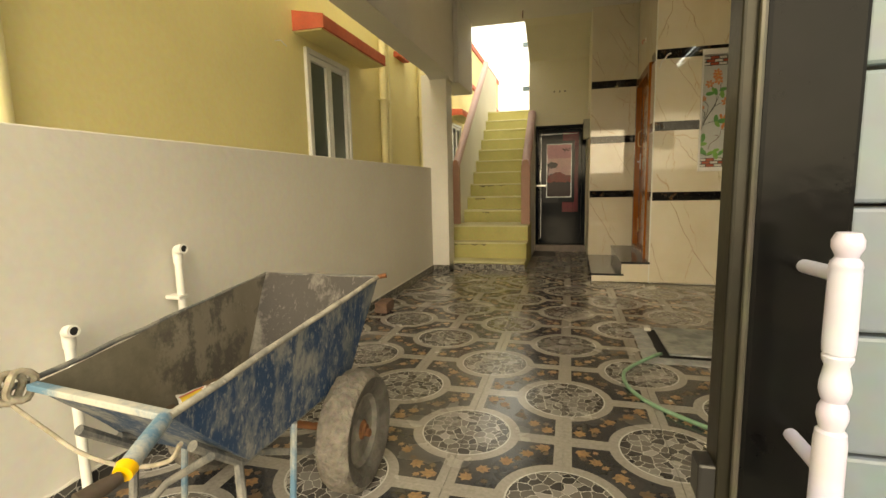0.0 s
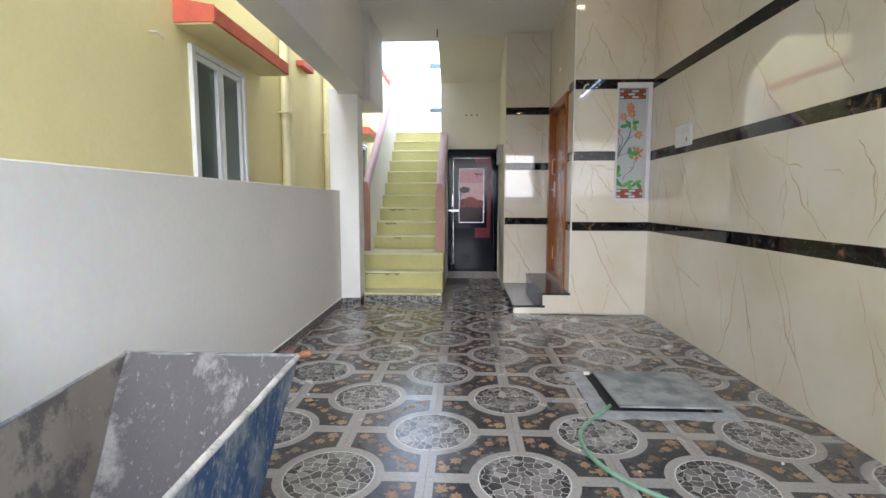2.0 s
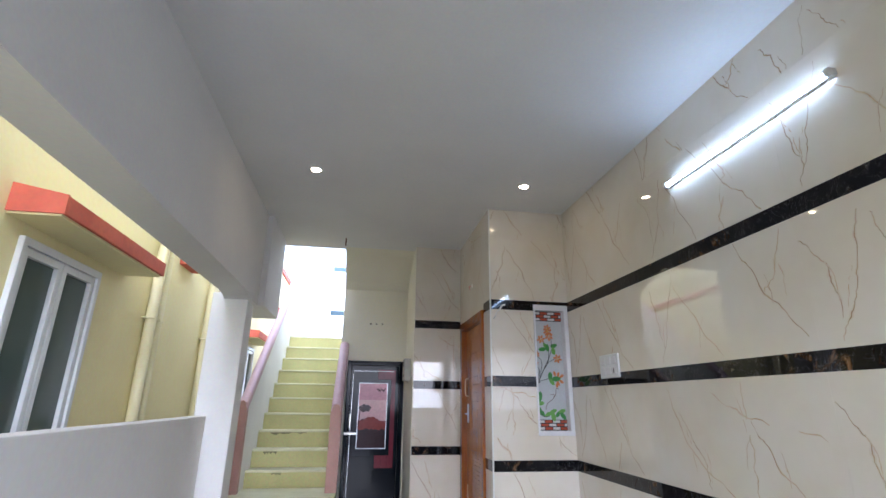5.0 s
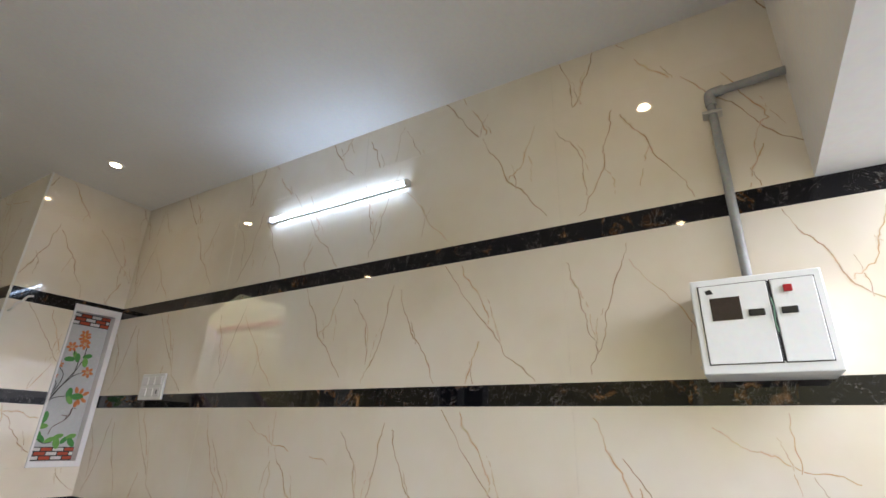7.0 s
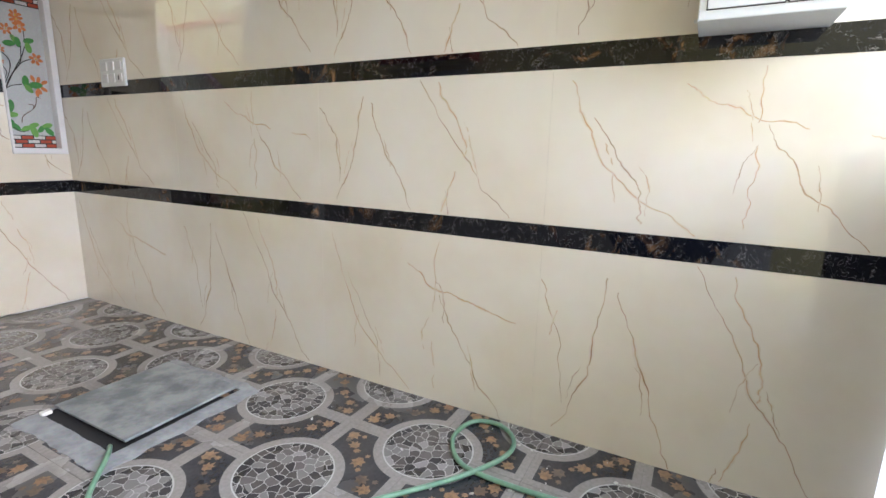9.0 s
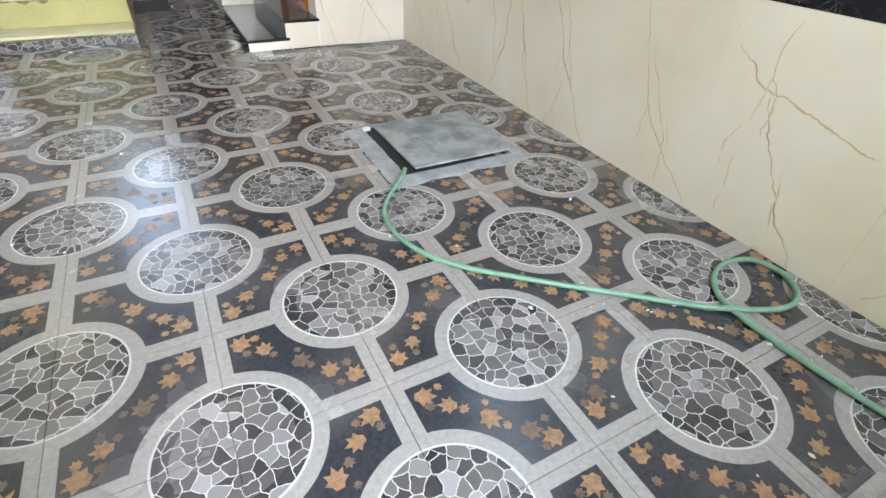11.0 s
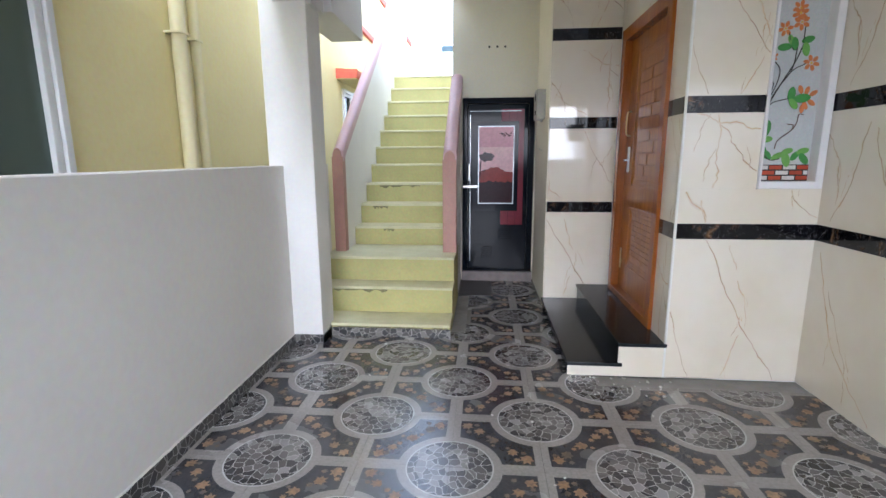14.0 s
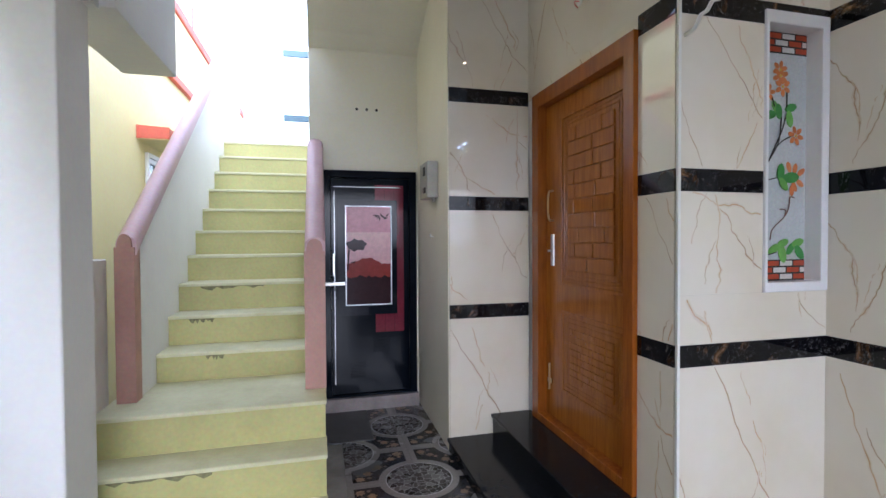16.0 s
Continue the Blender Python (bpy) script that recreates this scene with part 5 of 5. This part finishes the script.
for xc in (-0.297, -0.872):
    s = 1 if xc > -0.5 else -1
    turn = Matrix.Translation((xc, -2.44, 0.204)) @ Matrix.Rotation(radians(90 * s), 4, "Y")
    ty = bmesh.new()
    prof = [(0.124, -0.036), (0.150, -0.052), (0.180, -0.056), (0.197, -0.045), (0.203, -0.022), (0.204, 0.0), (0.203, 0.022), (0.197, 0.045), (0.180, 0.056), (0.150, 0.052), (0.124, 0.036)]
    sides = 60
    rings = []
    for k in range(sides):
        a = k * math.tau / sides
        rim_pts = []
        for j, (r, z) in enumerate(prof):
            rr = r - (0.006 if 3 <= j <= 7 and (k + j) % 3 == 0 else 0)
            rr += (0.010 if 3 <= j <= 7 else 0.002) * noise.noise(Vector((a * 6, z * 60, xc)))
            rim_pts.append(ty.verts.new(turn @ Vector((rr * math.cos(a), rr * math.sin(a), z))))
        rings.append(rim_pts)
    for k in range(sides):
        r, q = rings[k], rings[(k + 1) % sides]
        for j in range(len(prof)):
            i2 = (j + 1) % len(prof)
            ty.faces.new((r[j], q[j], q[i2], r[i2])).material_index = 1 if 2 <= j <= 7 else 0
    wh = sub("wheel", lathe([(0.030, -0.028), (0.060, -0.006), (0.105, -0.004), (0.129, -0.030), (0.136, -0.030), (0.136, 0.032), (0.129, 0.032), (0.112, 0.012), (0.070, 0.006), (0.040, 0.016), (0.034, 0.026), (0.012, 0.030)], turn, 36), M_rim, wb, "dusty pressed steel wheel", True)
    sub("tyre", ty, [M_rubber, M_caked], wh, "mud-caked black rubber tyre", True)
    sub("hub", lathe([(0.034, 0.016), (0.034, 0.026), (0.022, 0.032), (0.020, 0.040), (0.008, 0.042)], turn, 20), M_rust, wh, "rusty hub", True)
rp = bmesh.new()
rng = random.Random(4)
for k in range(5):
    cx = -0.775 - 0.012 * k
    loop = [(cx + 0.006 * math.sin(3 * a), -3.13 - 0.018 * k + 0.030 * math.cos(a), 0.612 + 0.032 * math.sin(a)) for a in np.linspace(0, math.tau, 15)[:-1]]
    tube(loop, 0.0085, 7, rp, closed=True)
tube(spline([(-0.80, -3.16, 0.64), (-0.83, -3.18, 0.66), (-0.86, -3.19, 0.63), (-0.84, -3.20, 0.59), (-0.80, -3.19, 0.57)], 6), 0.0085, 7, rp)
tube(spline([(-0.79, -3.15, 0.58), (-0.70, -3.14, 0.52), (-0.62, -3.13, 0.47), (-0.52, -3.11, 0.44), (-0.42, -3.10, 0.46), (-0.36, -3.12, 0.52)], 6), 0.005, 7, rp)
sub("rope", rp, M_rope, wb, "knotted old jute rope", True)
tagged(wb, "battered blue two-wheeled wheelbarrow caked with cement", "wheelbarrow")
pa = empty("paper_sack", pose(-0.60, -2.79, 0.36))
sh = bmesh.new()
nu, nv = 18, 12
ca, cb, cc, ce = Vector((-0.772, -2.715, 0.385)), Vector((-0.715, -2.590, 0.385)), Vector((-0.600, -2.650, 0.362)), Vector((-0.600, -2.875, 0.362))
grid = []
for i in range(nu + 1):
    row = []
    for j in range(nv + 1):
        u, v = i / nu, j / nv
        p = ca.lerp(cb, u).lerp(ce.lerp(cc, u), v)
        p.z += 0.028 * math.sin(math.pi * v)
        row.append(sh.verts.new(p + Vector((0, 0, 0.02 * (1 - v))) + 0.008 * noise.noise_vector(p * 22)))
    grid.append(row)
for i in range(nu):
    for j in range(nv):
        f = sh.faces.new((grid[i][j], grid[i + 1][j], grid[i + 1][j + 1], grid[i][j + 1]))
        u, v = i / nu, j / nv
        speck = noise.noise(Vector((i * 0.9, j * 0.9, 3)))
        f.material_index = 2 if 0.05 < u < 0.55 and j == 2 else 1 if 0.05 < u < 0.5 and 3 <= j <= 5 else 4 if 0.36 < u < 0.55 and 6 <= j <= 7 else 3 if (u > 0.58 and 1 <= j <= 5 and speck > -0.15) or (0.1 < u < 0.3 and j == 7) else 0
for v in sh.verts:
    v.co.z = max(v.co.z, 0.360)
sub("sheet", sh, [M_paper, flat("yellow_print", (0.70, 0.48, 0.06), 0.6), flat("red_print", (0.55, 0.10, 0.07), 0.6), flat("brown_print", (0.22, 0.15, 0.12), 0.6), flat("violet_print", (0.09, 0.06, 0.16), 0.6)], pa, "", True)
tagged(pa, "crumpled white paper sack with yellow and red print in the barrow", "paper")

# ---- neighbouring house ----
hs = empty("house", pose(-1.72, 1.0, -0.12))
HX = -1.72
w1 = (-0.19, 0.605, 0.98, 2.19)
w2 = (4.885, 5.635, 0.98, 2.181)
spans = [(-6.0, w1[0]), (w1[1], w2[0]), (w2[1], 11.0)]
for a, c in spans:
    sub("wall", box(HX - 0.22, a, -0.12, HX, c, 3.98), M_yellow, hs)
for a, c, z0, z1 in (w1, w2):
    sub("wall", box(HX - 0.22, a, -0.12, HX, c, z0), M_yellow, hs)
    sub("wall", box(HX - 0.22, a, z1, HX, c, 3.98), M_yellow, hs)
sub("roof", box(HX - 4, -6.0, 3.85, HX - 0.22, 11.0, 3.97), M_white, hs)
sub("back_wall", box(HX - 4, -6.0, -0.12, HX - 3.8, 11.0, 3.85), M_yellow, hs)
sub("end_wall", box(HX - 3.8, -6.0, -0.12, HX - 0.22, -5.8, 3.85), M_yellow, hs)
sub("end_wall", box(HX - 3.8, 10.8, -0.12, HX - 0.22, 11.0, 3.85), M_yellow, hs)
sub("coping", box(HX - 0.24, -6.0, 3.98, HX + 0.03, 11.0, 4.10, 0.01), M_red, hs, "orange-red painted coping")
for n, (a, c, z0, z1) in enumerate((w1, w2)):
    px = HX + 0.03
    mid = (a + c) / 2
    wn_ = sub("window", ring("x", px - 0.09, px, (a, z0, c, z1), (a + 0.038, z0 + 0.045, c - 0.038, z1 - 0.045)), M_upvc, hs, "white plastic casement window")
    for q in ((a + 0.040, mid - 0.003), (mid + 0.003, c - 0.040)):
        sub("sash", ring("x", px - 0.065, px - 0.014, (q[0], z0 + 0.047, q[1], z1 - 0.047), (q[0] + 0.042, z0 + 0.090, q[1] - 0.042, z1 - 0.090)), M_upvc, wn_)
    sub("pane", box(px - 0.045, a + 0.075, z0 + 0.08, px - 0.040, mid - 0.038, z1 - 0.08), M_glassw, wn_)
    sub("pane", box(px - 0.045, mid + 0.038, z0 + 0.08, px - 0.040, c - 0.075, z1 - 0.08), M_glassw, wn_)
for a, c, z in ((-0.325, 0.955, 2.26), (4.685, 5.855, 2.261)):
    ch = sub("sunshade", box(HX - 0.02, a, z, -1.47, c, z + 0.075, 0.004), M_yellow, hs)
    bd_ = bmesh.new()
    prism([(HX, z + 0.012), (-1.452, z + 0.012), (-1.452, z + 0.115), (HX, z + (0.165 if a < 0 else 0.13))], "y", a - 0.012, a - 0.0005, bm=bd_)
    box(-1.469, a, z + 0.012, -1.45, c + 0.012, z + 0.110, 0.003, bm=bd_)
    box(HX, c, z + 0.012, -1.46, c + 0.012, z + 0.085, 0.003, bm=bd_)
    sub("fascia", bd_, M_red, ch, "orange-red painted edge")
sub("ledge", box(HX - 0.01, 2.97, 3.13, HX + 0.05, 11.0, 3.21, 0.006), M_red, hs, "orange-red painted floor band")
sub("ledge", box(HX - 0.01, 1.95, 2.63, HX + 0.08, 2.32, 2.69, 0.006), M_red, hs, "small orange-red ledge")
for y, r in ((-2.51, 0.042), (1.425, 0.042), (1.61, 0.030), (2.90, 0.042), (3.07, 0.028)):
    pi = sub("downpipe", tube([(HX + r + 0.012, y, -0.12), (HX + r + 0.012, y, 3.97)], r, 16), M_yellowpipe, hs, "yellow painted downpipe", True)
    for z in (0.4, 2.02, 3.4):
        sub("clip", box(HX, y - r - 0.018, z - 0.007, HX + 2 * r + 0.014, y + r + 0.006, z + 0.007, 0.003), M_yellowpipe, pi)
sub("hook", tube([(HX, -0.59, 2.127), (HX + 0.05, -0.59, 2.127), (HX + 0.055, -0.565, 2.112), (HX + 0.055, -0.525, 2.10)], 0.0045, 8), M_pvc, hs)
sub("rod", tube([(HX + 0.02, 6.68, 4.09), (HX + 0.02, 6.69, 4.62)], 0.009, 8), M_rust, hs, "thin rusty steel rod", True)
tagged(hs, "yellow painted neighbouring house with orange-red sunshades and downpipes", "house")

# ---- floor tiles ----
def maple(bm, cx, cy, s, turn, slot=1):
    pts = []
    lobes = ((0.0, 1.0), (0.42, 0.55), (0.75, 0.9), (1.15, 0.52), (1.55, 0.75), (2.1, 0.45), (2.7, 0.6))
    prof = [(a, r) for a, r in lobes] + [(math.tau - a, r) for a, r in lobes[:0:-1]]
    for a, r in prof:
        pts.append(bm.verts.new((cx + s * r * math.sin(a + turn), cy + s * r * math.cos(a + turn), 0.0004)))
    mid = bm.verts.new((cx, cy, 0.0004))
    for i in range(len(pts)):
        bm.faces.new((mid, pts[(i + 1) % len(pts)], pts[i])).material_index = slot


def tile_piece(seed):
    rg = random.Random(seed)
    h = TILE / 2 - 0.0009
    b = bmesh.new()
    box(-h, -h, -0.012, h, h, 0.0, bm=b)
    spots = [(-0.128, 0.125, 0.024), (-0.085, 0.140, 0.012), (-0.135, 0.075, 0.013), (-0.070, 0.080, 0.021), (-0.035, 0.045, 0.012), (0.0, 0.005, 0.023), (-0.02, -0.03, 0.010), (0.045, -0.040, 0.013), (0.075, -0.075, 0.022), (0.125, -0.085, 0.013), (0.085, -0.135, 0.012), (0.128, -0.128, 0.024)]
    for x, y, s in spots:
        maple(b, x + rg.uniform(-0.008, 0.008), y + rg.uniform(-0.008, 0.008), s * (rg.uniform(1.55, 1.9) if s > 0.02 else rg.uniform(1.3, 1.7)), rg.uniform(0, 6.28), 1 if s > 0.02 and rg.random() < 0.85 or rg.random() < 0.2 else 2)
    me = bpy.data.meshes.new("floor_tile")
    b.to_mesh(me)
    b.free()
    me.materials.append(M_floor)
    me.materials.append(M_leaf)
    me.materials.append(M_leaf2)
    return me


pieces = [tile_piece(k) for k in range(4)]
rng = random.Random(21)
for i in range(-3, 5):
    for j in range(-9, 10):
        x, y = TILE * (i + 0.5), TILE * (j + 0.5)
        if x > 0.67 and y > 1.35 or (x < -0.1 and y > 2.1):
            continue
        ob = new("floor_tile", pieces[rng.randrange(4)])
        ob.parent = floor
        ob.matrix_basis = pose(x, y, rng.uniform(-0.0004, 0.0003), 0, 0, (90 if (i + j) % 2 == 0 else 0) + 180 * rng.randrange(2))
